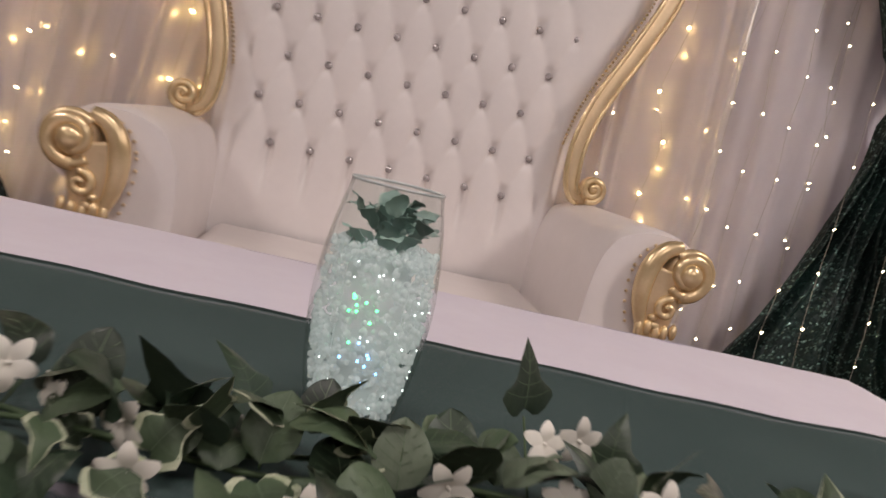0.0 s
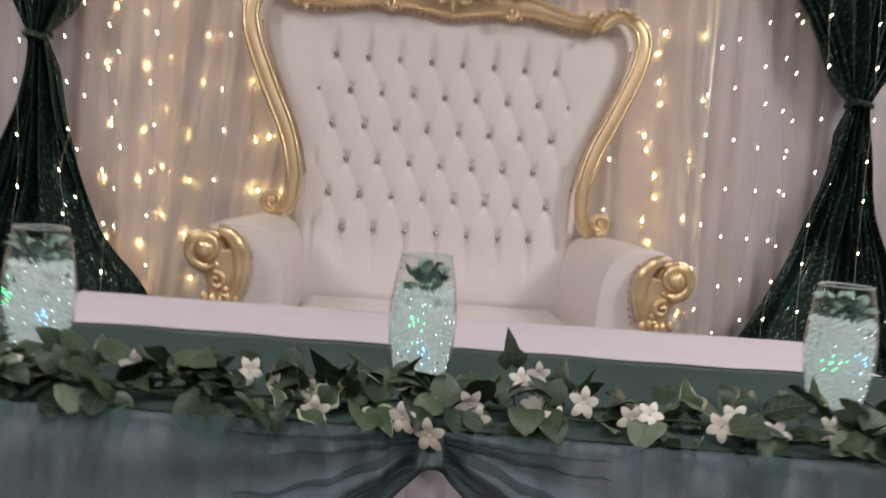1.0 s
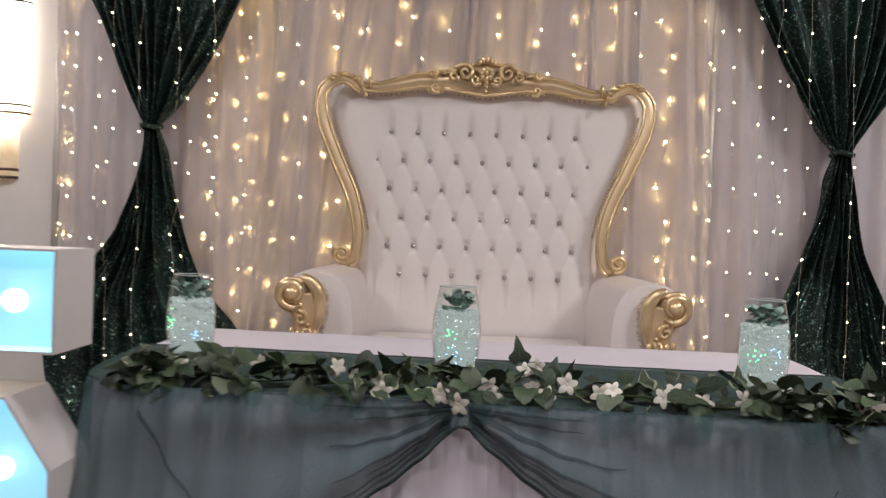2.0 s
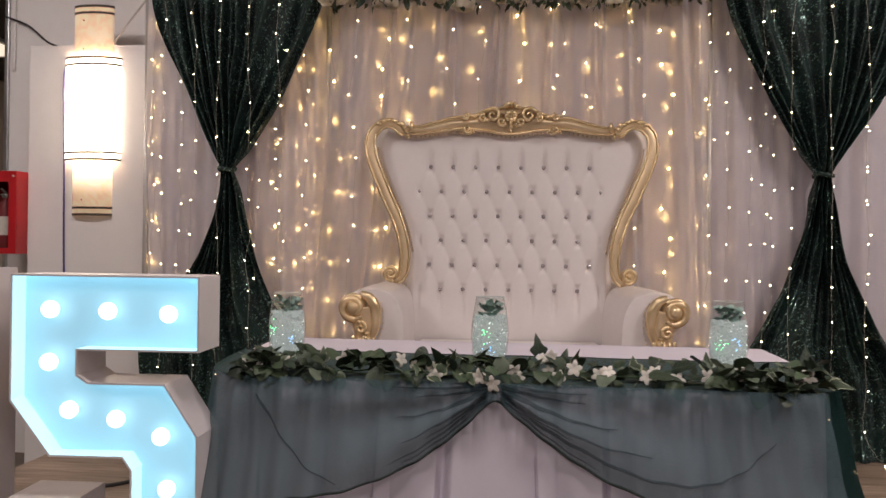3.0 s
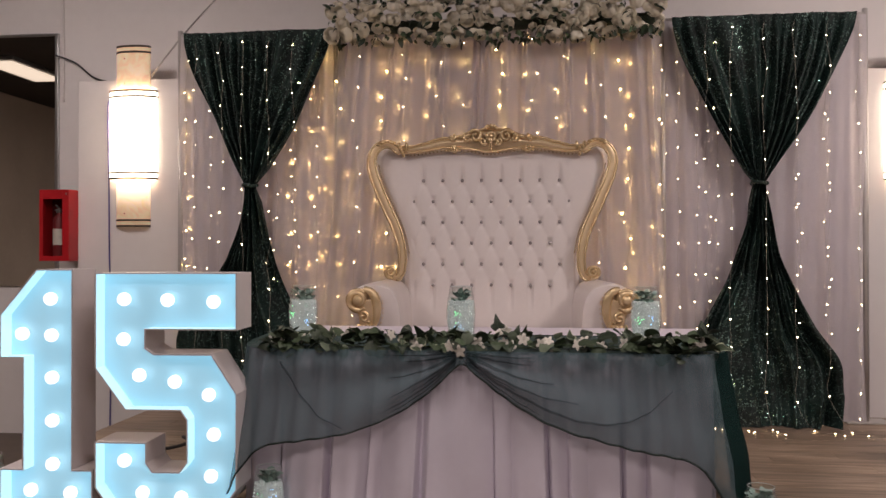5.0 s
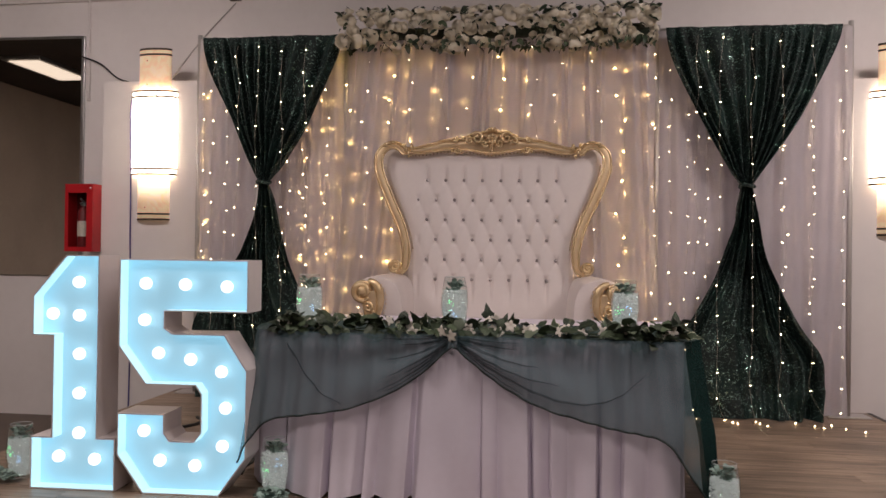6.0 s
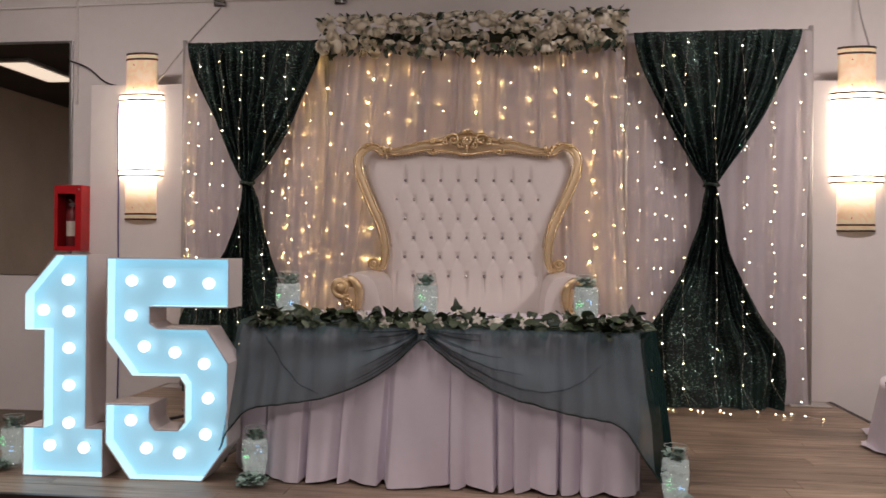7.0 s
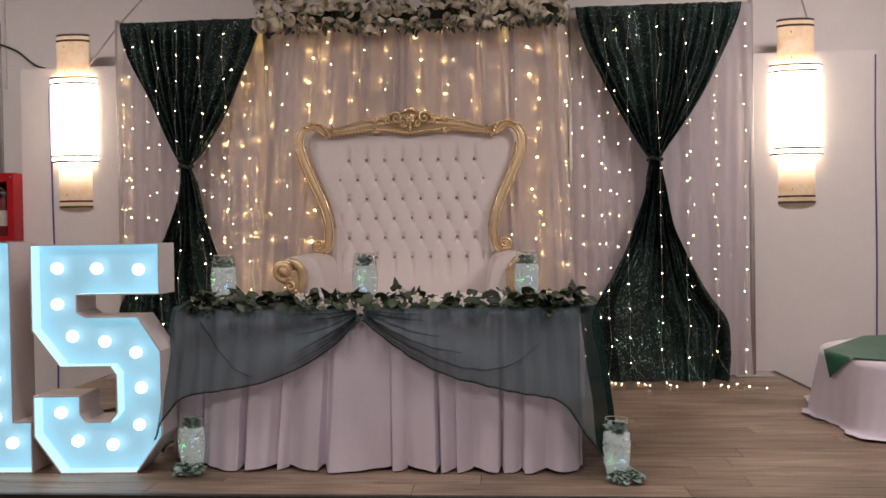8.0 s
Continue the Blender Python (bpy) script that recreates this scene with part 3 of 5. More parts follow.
def drape(label, xl, xr, xk, zk, below_l, below_r, seed):
    """A sequin drape gathered at a knot: wide at the top, pinched, then flared to the floor."""
    t = thing("sequin_drape", label, "drape", "green drapes flanking the backdrop")
    y0 = 2.21
    zt = TOP - 0.01

    def at(u, v):
        z = zt * (1 - v)
        if z > zk:
            s = (zt - z) / (zt - zk)
            w = 1 - s ** 1.4
            l, r = xk - 0.035 + (xl - xk + 0.035) * w, xk + 0.035 + (xr - xk - 0.035) * w
            amp = (0.034 + 0.025 * s) * (0.2 + 0.8 * ease(s / 0.10))
        else:
            s = (zk - z) / zk
            l, r = xk - 0.035 - smooth_table(below_l, s), xk + 0.035 + smooth_table(below_r, s)
            amp = 0.058 * (1 - 0.35 * s)
        k = abs(z - zk)
        pinch = min(1, k / 0.12)
        f = u * 15 + 1.3 * math.sin(u * 7 + seed) + 0.35 * math.sin(z * 2.2 + seed)
        y = amp * (math.sin(2 * math.pi * f) * 0.7 + math.sin(2 * math.pi * f * 0.47 + seed) * 0.6)
        if z < zk:
            loose = ease((zk - z) / zk * 1.15)
            g = u * 5 + 0.5 * math.sin(u * 6 + seed) - 0.7 * (zk - z) * (u - 0.5)
            slow = 1.5 * amp * (math.sin(2 * math.pi * g) * 0.8 + noise.noise((u * 7, z * 2.5, seed + 3)) * 0.9)
            y = y * (1 - 0.70 * loose) + slow * loose
        y = y * (0.35 + 0.65 * pinch) + 0.02 * noise.noise((u * 6, z * 3, seed))
        bulge = 0.05 * (1 - pinch) + (0.035 * ease((zk - z) / zk) if z < zk else 0)
        if z < 0.25:
            bulge += 0.05 * (0.25 - z) / 0.25 + 0.03 * noise.noise((u * 5, z * 6, seed + 9))
        return (l + (r - l) * u + 0.006 * math.sin(z * 9 + u * 20), y0 + y - bulge, max(z, 0.006))
    part("cloth", grid(at, 150, 90), M_SEQUIN, t)
    band = bmesh.new()
    tube(band, [(xk + 0.05 * math.cos(a), y0 - 0.05 + 0.05 * math.sin(a), zk + 0.006 * math.sin(2 * a)) for a in (2 * math.pi * k / 24 for k in range(25))], 0.014, 8)
    part("tie_band", band, M_SEQUIN, t)
    return t


drape("dark green sequin drape tied in the middle beside the throne", 1.285, 2.525, 1.865, 1.68,
      ((0, 0), (0.18, 0.05), (0.39, 0.175), (0.57, 0.34), (0.66, 0.43), (0.75, 0.46), (1, 0.37)),
      ((0, 0), (0.18, 0.06), (0.31, 0.12), (0.45, 0.22), (0.61, 0.345), (0.70, 0.47), (0.74, 0.51), (0.85, 0.51), (1, 0.47)), 1.0)
drape("dark green sequin drape tied in the middle near the wall lamp", -2.31, -1.165, -1.77, 1.70,
      ((0, 0), (0.18, 0.07), (0.36, 0.20), (0.51, 0.40), (0.64, 0.52), (0.8, 0.55), (1, 0.5)),
      ((0, 0), (0.18, 0.07), (0.36, 0.17), (0.52, 0.28), (0.64, 0.46), (0.75, 0.52), (1, 0.45)), 4.0)

# ---------------------------------------------------------------- fairy lights
rng = random.Random(7)
bulb_bm = bmesh.new()
bmesh.ops.create_icosphere(bulb_bm, subdivisions=1, radius=0.0063)
BULB = finish(bulb_bm, M_BULB, "bulb")
bulb_bm = bmesh.new()
bmesh.ops.create_icosphere(bulb_bm, subdivisions=1, radius=0.0041)
BULB_COOL = finish(bulb_bm, M_BULB_COOL, "bulb")


def light_string(x, y, z0, z1, warm, step=0.205, floor_tail=None, hug=False):
    t = thing("fairy_light_string", "hanging warm white fairy light string on clear wire", "string lights", "fairy light strings on the backdrop", at=(x, y, 0))
    zs, z = [], z1 - rng.uniform(0, step)
    while z > z0:
        zs.append(z)
        z -= step * rng.uniform(0.82, 1.18)
    pts = [(0, 0, z1)] + [(rng.uniform(-0.018, 0.018), rng.uniform(-0.01, 0.0), q) for q in zs]
    if floor_tail:
        pts += [(floor_tail[0] * f + rng.uniform(-0.03, 0.03), -floor_tail[1] * f, 0.009) for f in (0.35, 0.7, 1.0)]
    if hug:
        pts = [(p[0] * 2.2, voile_depth(x + p[0] * 2.2, p[2]), p[2]) for p in pts]
    b = bmesh.new()
    tube(b, spline(pts, 3), 0.0011, 3, caps=False)
    part("wire", b, M_WIRE, t)
    for p in pts[1:]:
        o = link_mesh("bulb", BULB if warm else BULB_COOL, t)
        o.location = (p[0] + rng.uniform(-0.008, 0.008), p[1] - 0.008, p[2])
    return t


# behind the ivory panel and in front of it
for k in range(11):
    light_string(-1.10 + 0.232 * k + rng.uniform(-0.05, 0.05), YB - 0.010, 0.5, TOP - 0.08, True, 0.25, hug=True)
for k in range(11):
    light_string(-1.02 + 0.222 * k + rng.uniform(-0.06, 0.06), YB - 0.062, 0.5, TOP - 0.08, k % 4 == 1, 0.21, hug=True)
# on the white curtains
for x in (-2.30, -2.12, -1.60, -1.44, -1.29):
    light_string(x, YB - 0.075, 0.3, TOP - 0.02, False)
for x in (-2.34, -1.52, -1.37, -1.26):
    light_string(x, YB + 0.045, 0.5, TOP - 0.02, True, 0.26)
for x in (1.33, 1.46, 1.60, 2.15, 2.34, 2.55):
    light_string(x, YB - 0.075, 0.02, TOP - 0.02, False)
# in front of the green drapes
for x in (-2.16, -1.96, -1.80, -1.60, -1.42):
    light_string(x, 2.08, 0.25, TOP - 0.12, False)
for x, tail in ((1.50, (0.05, 0.1)), (1.66, (0.1, 0.16)), (1.88, (0.06, 0.2)), (2.08, (0.25, 0.2)), (2.30, (0.25, 0.28))):
    light_string(x, 2.09, 0.04, TOP - 0.10, False, floor_tail=tail)

# ---------------------------------------------------------------- the throne sofa
SOFA_X = 0.015


def bead(name, parent, centre, r, squash, mat=None):
    b = bmesh.new()
    ball(b, centre, r, 8, 6, squash)
    return part(name, b, mat or M_GOLD, parent)


def throne_sofa():
    t = thing("throne_sofa", "white tufted leatherette throne sofa with carved gold frame", "sofa", at=(SOFA_X + 0.094, 0.002, 0), rz=2.5)
    # half width of the back at each height, and the line of the crest
    half = ((0.5, 0.60), (1.05, 0.61), (1.185, 0.612), (1.30, 0.635), (1.396, 0.665), (1.52, 0.715), (1.63, 0.765), (1.74, 0.808), (1.83, 0.826), (1.90, 0.815), (1.95, 0.79))
    sx, sz, zr = 0.1385, 0.1496, 1.718
    rows = [(8, 0), (9, 1), (8, 2), (7, 3), (8, 4), (7, 5)]

    def tuft(x, z):
        r = (zr - z) / sz
        rc = min(5.0, max(0.0, r))
        u, v = x / sx - 0.5 * rc, x / sx + 0.5 * rc
        cu, cv = math.sqrt(math.cos(math.pi * u) ** 2 + 0.08), math.sqrt(math.cos(math.pi * v) ** 2 + 0.08)
        near = min(1, abs(math.cos(math.pi * u)) + abs(math.cos(math.pi * v)))
        d = 0.40 * math.sqrt(cu * cv) + 0.60 * ease(near)
        side = ease((0.60 - abs(x)) / 0.10)
        fade = 1 - ease(max(-1.5 * r, r - 5, 0) / 1.5)
        return 0.035 * (d * fade * side + 1 - fade * side)

    def back_y(z):
        return 2.13 + 0.05 * (z - 0.6)

    def at(u, v):
        a = 2 * u - 1
        top = 1.955 + 0.015 * math.cos(a * 9) * (1 - abs(a)) + 0.0
        z = 0.55 + (top - 0.55) * v
        x = a * (lerp_table(half, z) + 0.012)
        rim = ease((1 - abs(a)) / 0.07)
        return (x, back_y(z) - tuft(x, z) * rim - 0.012 * math.cos(a * 1.5), z)
    part("backrest", grid(at, 190, 150), M_LEATHER, t)
    # the plain rear of the back
    def rear(u, v):
        a = 2 * u - 1
        z = 0.15 + 1.80 * v
        return (a * lerp_table(half, z), back_y(z) + 0.03, z)
    part("back_panel", grid(rear, 12, 20), M_LEATHER, t)
    for count, r in rows:
        for i in range(count):
            x, z = (i - (count - 1) / 2) * sx, zr - r * sz
            b = bmesh.new()
            ball(b, (x, back_y(z) - 0.024, z), 0.0130, 10, 6, (1, 0.7, 1))
            part("button", b, M_CRYSTAL, t)
    # gold rails of the back, left and right
    for s in (-1, 1):
        line = [(-0.700, 1.026), (-0.660, 1.028), (-0.636, 1.062), (-0.627, 1.12), (-0.628, 1.20), (-0.648, 1.30), (-0.682, 1.40), (-0.738, 1.52), (-0.786, 1.63), (-0.830, 1.74), (-0.850, 1.83),
                (-0.840, 1.905), (-0.795, 1.958), (-0.740, 1.975), (-0.690, 1.955), (-0.660, 1.925), (-0.630, 1.930)]
        pts = spline([(-s * p, back_y(q) - 0.10, q) for p, q in line], 8)
        b = bmesh.new()
        tube(b, pts, lambda f: 0.021 + 0.010 * math.sin(math.pi * min(1, f * 1.1)), 12, 0.55, side_dir=(0, -1, 0))
        rail = part("side_rail", b, M_GOLDFLAT, t)
        for off, thick in ((0.026, 0.0085), (-0.026, 0.0095)):
            edge_line = []
            for i, p in enumerate(pts[6:-6], 6):
                along = (pts[i + 1] - pts[i - 1]).normalized()
                grow = 0.65 + 0.45 * math.sin(math.pi * i / len(pts))
                edge_line.append(p + Vector((along.z, 0, -along.x)) * off * grow + Vector((0, -0.010, 0)))
            b = bmesh.new()
            tube(b, edge_line, thick, 8, side_dir=(0, -1, 0))
            part("moulding", b, M_GOLD, rail)
        # the rolled foot of the rail
        cx, cz = 0.706 * s, 1.066
        b = bmesh.new()
        tube(b, [(cx - s * 0.045 * (1 - 0.8 * f) * math.cos(3.6 * math.pi * f + 1.2), back_y(cz) - 0.135 - 0.012 * f, cz - 0.045 * (1 - 0.8 * f) * math.sin(3.6 * math.pi * f + 1.2)) for f in (k / 50 for k in range(51))], lambda f: 0.0125 - 0.004 * f, 8, side_dir=(0, -1, 0))
        part("volute", b, M_GOLD, rail)
        bead("volute_eye", rail, (cx, back_y(cz) - 0.14, cz), 0.014, (1, 0.8, 1))
        bead("volute_back", rail, (cx, back_y(cz) - 0.112, cz), 0.046, (1, 0.4, 1), M_GOLDFLAT)
        # stud trim along the leather
        for k, p in enumerate(spline([(-s * (p + 0.045), back_y(q) - 0.060, q) for p, q in line[4:11]], 7)):
            b = bmesh.new()
            ball(b, p, 0.0055, 6, 4)
            part("stud", b, M_GOLD, rail)
        # carved leaf at the shoulder
        for k in range(6):
            f = k / 5
            bead("carved_leaf", rail, (s * (0.80 - 0.13 * f), back_y(1.97) - 0.12, 1.968 + 0.028 * math.sin(math.pi * f)), 0.020, (1.1, 0.7, 0.55))
        for k in range(4):
            bead("carved_leaf", rail, (s * (0.655 - 0.012 * k), back_y(1.93) - 0.125, 1.965 - 0.024 * k), 0.021 - 0.002 * k, (0.8, 0.8, 1))
        bead("carved_leaf", rail, (s * 0.60, back_y(1.93) - 0.12, 1.955), 0.024, (0.6, 0.7, 1.3))
    # the crest: a waved board with rolled edges
    low = ((-0.66, 1.925), (-0.56, 1.912), (-0.45, 1.925), (-0.35, 1.945), (-0.25, 1.945), (-0.14, 1.935), (-0.05, 1.918), (0, 1.914))
    top = ((-0.66, 1.955), (-0.56, 1.955), (-0.45, 1.985), (-0.36, 2.015), (-0.27, 2.020), (-0.18, 2.038), (-0.10, 2.068), (0, 2.085))

    def side(tab, x):
        return smooth_table(tab, -abs(x))

    def board(u, v):
        x = -0.66 + 1.32 * u
        a, b = side(low, x), side(top, x)
        z = a + (b - a) * v
        return (x, back_y(z) - 0.09 - 0.022 * math.sin(math.pi * v), z)
    crest = part("crest_rail", grid(board, 120, 8), M_GOLDFLAT, t)
    for k in range(45):
        x = -0.60 + 1.20 * k / 44
        bead("stud", crest, (x, back_y(1.9) - 0.080, side(low, x) - 0.017), 0.0055, (1, 1, 1))
    for tab, r in ((low, 0.009), (top, 0.010)):
        b = bmesh.new()
        tube(b, [(x, back_y(2.0) - 0.098, side(tab, x)) for x in (-0.66 + 1.32 * k / 90 for k in range(91))], r, 8, side_dir=(0, -1, 0))
        part("moulding", b, M_GOLD, crest)
    def rear_board(u, v):
        x, y, z = board(u, v)
        return (x, back_y(z) + 0.015, z)
    part("crest_back", grid(rear_board, 30, 3), M_GOLDFLAT, crest)
    yo = back_y(2.0) - 0.132

    def scroll(cx, cz, r, turns, start, hand, thick):
        b = bmesh.new()
        n = int(24 * turns)
        tube(b, [(cx + hand * r * (1 - 0.85 * k / n) * math.cos(start + 2 * math.pi * turns * k / n), yo - 0.012 * k / n, cz + r * (1 - 0.85 * k / n) * math.sin(start + 2 * math.pi * turns * k / n)) for k in range(n + 1)],
             lambda f: thick * (1 - 0.45 * f), 8, side_dir=(0, -1, 0))
        return b
    for s in (-1, 1):
        part("scroll_carving", scroll(s * 0.108, 2.025, 0.047, 1.4, 0.5, s, 0.0125), M_GOLD, crest)
        part("scroll_carving", scroll(s * 0.055, 1.985, 0.026, 1.3, 3.6, s, 0.011), M_GOLD, crest)
        part("scroll_carving", scroll(s * 0.165, 2.005, 0.026, 1.2, 1.2, -s, 0.011), M_GOLD, crest)
        part("scroll_carving", scroll(s * 0.275, 2.015, 0.022, 1.3, 2.0, s, 0.011), M_GOLD, crest)
        part("scroll_carving", scroll(s * 0.26, 1.938, 0.026, 1.2, 3.8, s, 0.011), M_GOLD, crest)
        for k in range(5):
            bead("carved_leaf", crest, (s * (0.13 + 0.022 * k), yo + 0.008, 2.062 - 0.011 * k), 0.014, (1.3, 0.7, 0.7))
            bead("carved_leaf", crest, (s * (0.225 + 0.018 * k), yo + 0.010, 1.925 + 0.004 * (k % 2)), 0.011, (1, 0.7, 0.9))
    # dark discs behind the scrolls, recess shade put in as colour
    for s in (-1, 1):
        bead("recess_shade", crest, (s * 0.088, back_y(2.0) - 0.106, 2.012), 0.050, (1.25, 0.22, 0.72), M_RECESS_SHADE)
    bead("centre_rosette", crest, (0, yo - 0.016, 2.02), 0.013, (1, 1, 1))
    for k in range(8):
        a = 2 * math.pi * k / 8
        bead("petal", crest, (0.026 * math.cos(a), yo - 0.005, 2.02 + 0.026 * math.sin(a)), 0.015, (1, 0.6, 1))
    for k in range(5):
        a = math.pi * (0.18 + 0.16 * k)
        bead("carved_leaf", crest, (0.045 * math.cos(a), yo + 0.005, 2.062 + 0.034 * math.sin(a)), 0.014, (0.8, 0.6, 1.2))
    for k in range(3):
        bead("carved_drop", crest, (0, yo, 1.975 - 0.022 * k), 0.016 - 0.003 * k, (0.9, 0.7, 1))
    # seat
    def cushion(u, v):
        x, y = -0.57 + 1.14 * u, 1.36 + 0.70 * v
        e = ease(min(u, 1 - u) / 0.05) * ease(v / 0.08)
        return (x, y, 0.615 + 0.055 * e + 0.012 * math.sin(math.pi * u) * math.sin(math.pi * v) + 0.004 * noise.noise((x * 5, y * 5, 1)))
    part("seat_cushion", grid(cushion, 60, 36), M_LEATHER, t)
    part("seat_front", boxed(-0.57, 0.57, 1.34, 1.42, 0.20, 0.62, 0.012), M_LEATHER, t, smooth=False)
    part("seat_base", boxed(-0.72, 0.72, 1.42, 2.10, 0.16, 0.56, 0.01), M_LEATHER, t, smooth=False)
    part("front_rail", boxed(-0.80, 0.80, 1.325, 1.345, 0.13, 0.21, 0.006), M_GOLD, t, smooth=False)
    for x in (-0.74, 0.74):
        for y in (1.42, 2.04):
            b = bmesh.new()
            tube(b, spline([(x, y, 0.16), (x * 1.01, y - 0.012, 0.09), (x, y, 0.03), (x, y - 0.01, 0.0)], 5), lambda f: 0.038 - 0.02 * f, 8)
            part("leg", b, M_GOLD, t)
    # rolled arms
    for s in (-1, 1):
        prof = [(0.545, 0.20), (0.545, 0.60), (0.55, 0.80), (0.565, 0.90), (0.60, 0.965), (0.66, 0.995), (0.73, 1.005), (0.80, 0.99), (0.855, 0.95), (0.878, 0.895),
                (0.865, 0.84), (0.82, 0.80), (0.775, 0.77), (0.765, 0.70), (0.765, 0.50), (0.765, 0.20)]
        ring = spline([(p + 0.02, 0, q) for p, q in prof], 4)

        def arm(u, v):
            i = u * (len(ring) - 1)
            a = ring[min(int(i), len(ring) - 1)]
            b = ring[min(int(i) + 1, len(ring) - 1)]
            p = a.lerp(b, i - int(i))
            y = 1.435 + 0.70 * v
            rise = 0.006 * ease(v) * ease((p.z - 0.8) / 0.15)
            tuck = 1 - 0.10 * ease((v - 0.4) / 0.6)
            puff = 1 - 0.02 * (1 - ease(v / 0.06))
            return (s * (0.545 + (p.x - 0.545) * tuck * puff), y, p.z * (1 - 0.012 * (1 - ease(v / 0.06))) + rise)
        b = grid(arm, len(ring) - 1, 24)
        bmesh.ops.contextual_create(b, geom=[e for e in b.edges if all(abs(w.co.y - 1.435) < 1e-4 for w in e.verts)] + [])
        armrest = sharp(part("armrest", b, M_LEATHER, t), 60)
        bmf = bmesh.new()
        outline = [bmf.verts.new((s * p.x, 1.434, p.z * 0.988)) for p in ring]
        bmf.faces.new(outline)
        part("arm_front", bmf, M_LEATHER, armrest, smooth=False)
        # carved gold scroll on the arm front
        yf = 1.412
        b = bmesh.new()
        cx, cz = 0.832, 0.902
        pts = []
        for k in range(44):
            f = k / 43
            a = math.pi * (-0.2 - 2.9 * (1 - f)) + math.pi * 1.05
            r = 0.012 + 0.052 * f
            pts.append((s * (cx + r * math.cos(-a + 0.9)), yf - 0.030 + 0.020 * f, cz + r * math.sin(-a + 0.9)))
        sweep = [(0.795, 0.972), (0.75, 0.955), (0.72, 0.91), (0.71, 0.85), (0.715, 0.79), (0.73, 0.735), (0.74, 0.66), (0.74, 0.55), (0.745, 0.42)]
        tube(b, pts, lambda f: 0.013 + 0.008 * f, 10, side_dir=(0, -1, 0))
        tube(b, spline([(s * p, yf - 0.010, q) for p, q in sweep], 7), lambda f: 0.019 + 0.012 * math.sin(math.pi * min(1, f * 1.6)) * (f < 0.62) - 0.006 * f, 12, 0.8, side_dir=(0, -1, 0))
        ball(b, (s * cx, yf - 0.03, cz), 0.034, 14, 10, (1, 0.7, 1))
        tube(b, [(s * (cx + 0.063 * math.cos(a)), yf - 0.018, cz + 0.063 * math.sin(a)) for a in (math.pi * (0.75 - 1.5 * k / 30) for k in range(31))], 0.013, 8, side_dir=(0, -1, 0))
        carve = part("arm_scroll", b, M_GOLD, armrest)
        bead("scroll_plate", carve, (s * cx, yf - 0.004, cz), 0.072, (1, 0.26, 1), M_GOLDFLAT)
        b = bmesh.new()
        tube(b, spline([(s * 0.79, yf - 0.004, 0.90), (s * 0.775, yf - 0.004, 0.82), (s * 0.768, yf - 0.004, 0.75), (s * 0.765, yf - 0.004, 0.66), (s * 0.76, yf - 0.004, 0.45)], 6), lambda f: 0.066 - 0.030 * f, 12, 0.25, side_dir=(0, -1, 0))
        part("scroll_plate", b, M_GOLDFLAT, carve)
        b = bmesh.new()
        tube(b, [(s * (0.79 + 0.032 * (1 - 0.8 * f) * math.cos(7.5 * f + 1.2)), yf - 0.02 - 0.012 * f, 0.795 + 0.032 * (1 - 0.8 * f) * math.sin(7.5 * f + 1.2)) for f in (k / 30 for k in range(31))], lambda f: 0.012 - 0.004 * f, 8, side_dir=(0, -1, 0))
        part("small_volute", b, M_GOLD, carve)
        for k in range(5):
            bead("carved_leaf", carve, (s * (0.725 + 0.026 * k), yf - 0.016, 0.728 + 0.006 * math.sin(k * 2.0)), 0.017, (0.75, 0.8, 1.4))
            bead("carved_leaf", carve, (s * (0.76 + 0.010 * k), yf - 0.016, 0.765 - 0.022 * k), 0.015, (1.1, 0.7, 0.8))
        for k in range(12):
            f = k / 11
            p = spline([(s * (a - 0.034), yf + 0.016, c) for a, c in sweep[:6]], 4)
            b = bmesh.new()
            ball(b, p[int(f * (len(p) - 1))], 0.005, 6, 4)
            part("stud", b, M_GOLDFLAT, carve)
    return t


throne_sofa()

# ---------------------------------------------------------------- the head table
TZ = 0.762


def perimeter(n=160):
    """Front outline of the head table's top: back left, round the front corners, to back right."""
    pts = [(-1.10, 1.13), (-1.09, 0.8), (-1.07, 0.4), (-1.04, 0.16), (-0.98, 0.02), (-0.86, -0.045), (-0.6, -0.06), (0, -0.065), (0.6, -0.085), (0.92, -0.095), (1.06, -0.06), (1.13, 0.05), (1.17, 0.25), (1.19, 0.55), (1.21, 0.85), (1.22, 1.13)]
    line = spline([(x, y, 0) for x, y in pts], 20)
    length = [0.0]
    for a, b in zip(line, line[1:]):
        length.append(length[-1] + (b - a).length)
    out = []
    for k in range(n + 1):
        d = length[-1] * k / n
        i = max(j for j in range(len(length)) if length[j] <= d + 1e-9)
        i = min(i, len(line) - 2)
        f = (d - length[i]) / max(1e-9, length[i + 1] - length[i])
        p = line[i].lerp(line[i + 1], f)
        tan = (line[i + 1] - line[i]).normalized()
        out.append((p, Vector((tan.y, -tan.x, 0)), d))
    return out


RIM = perimeter(320)


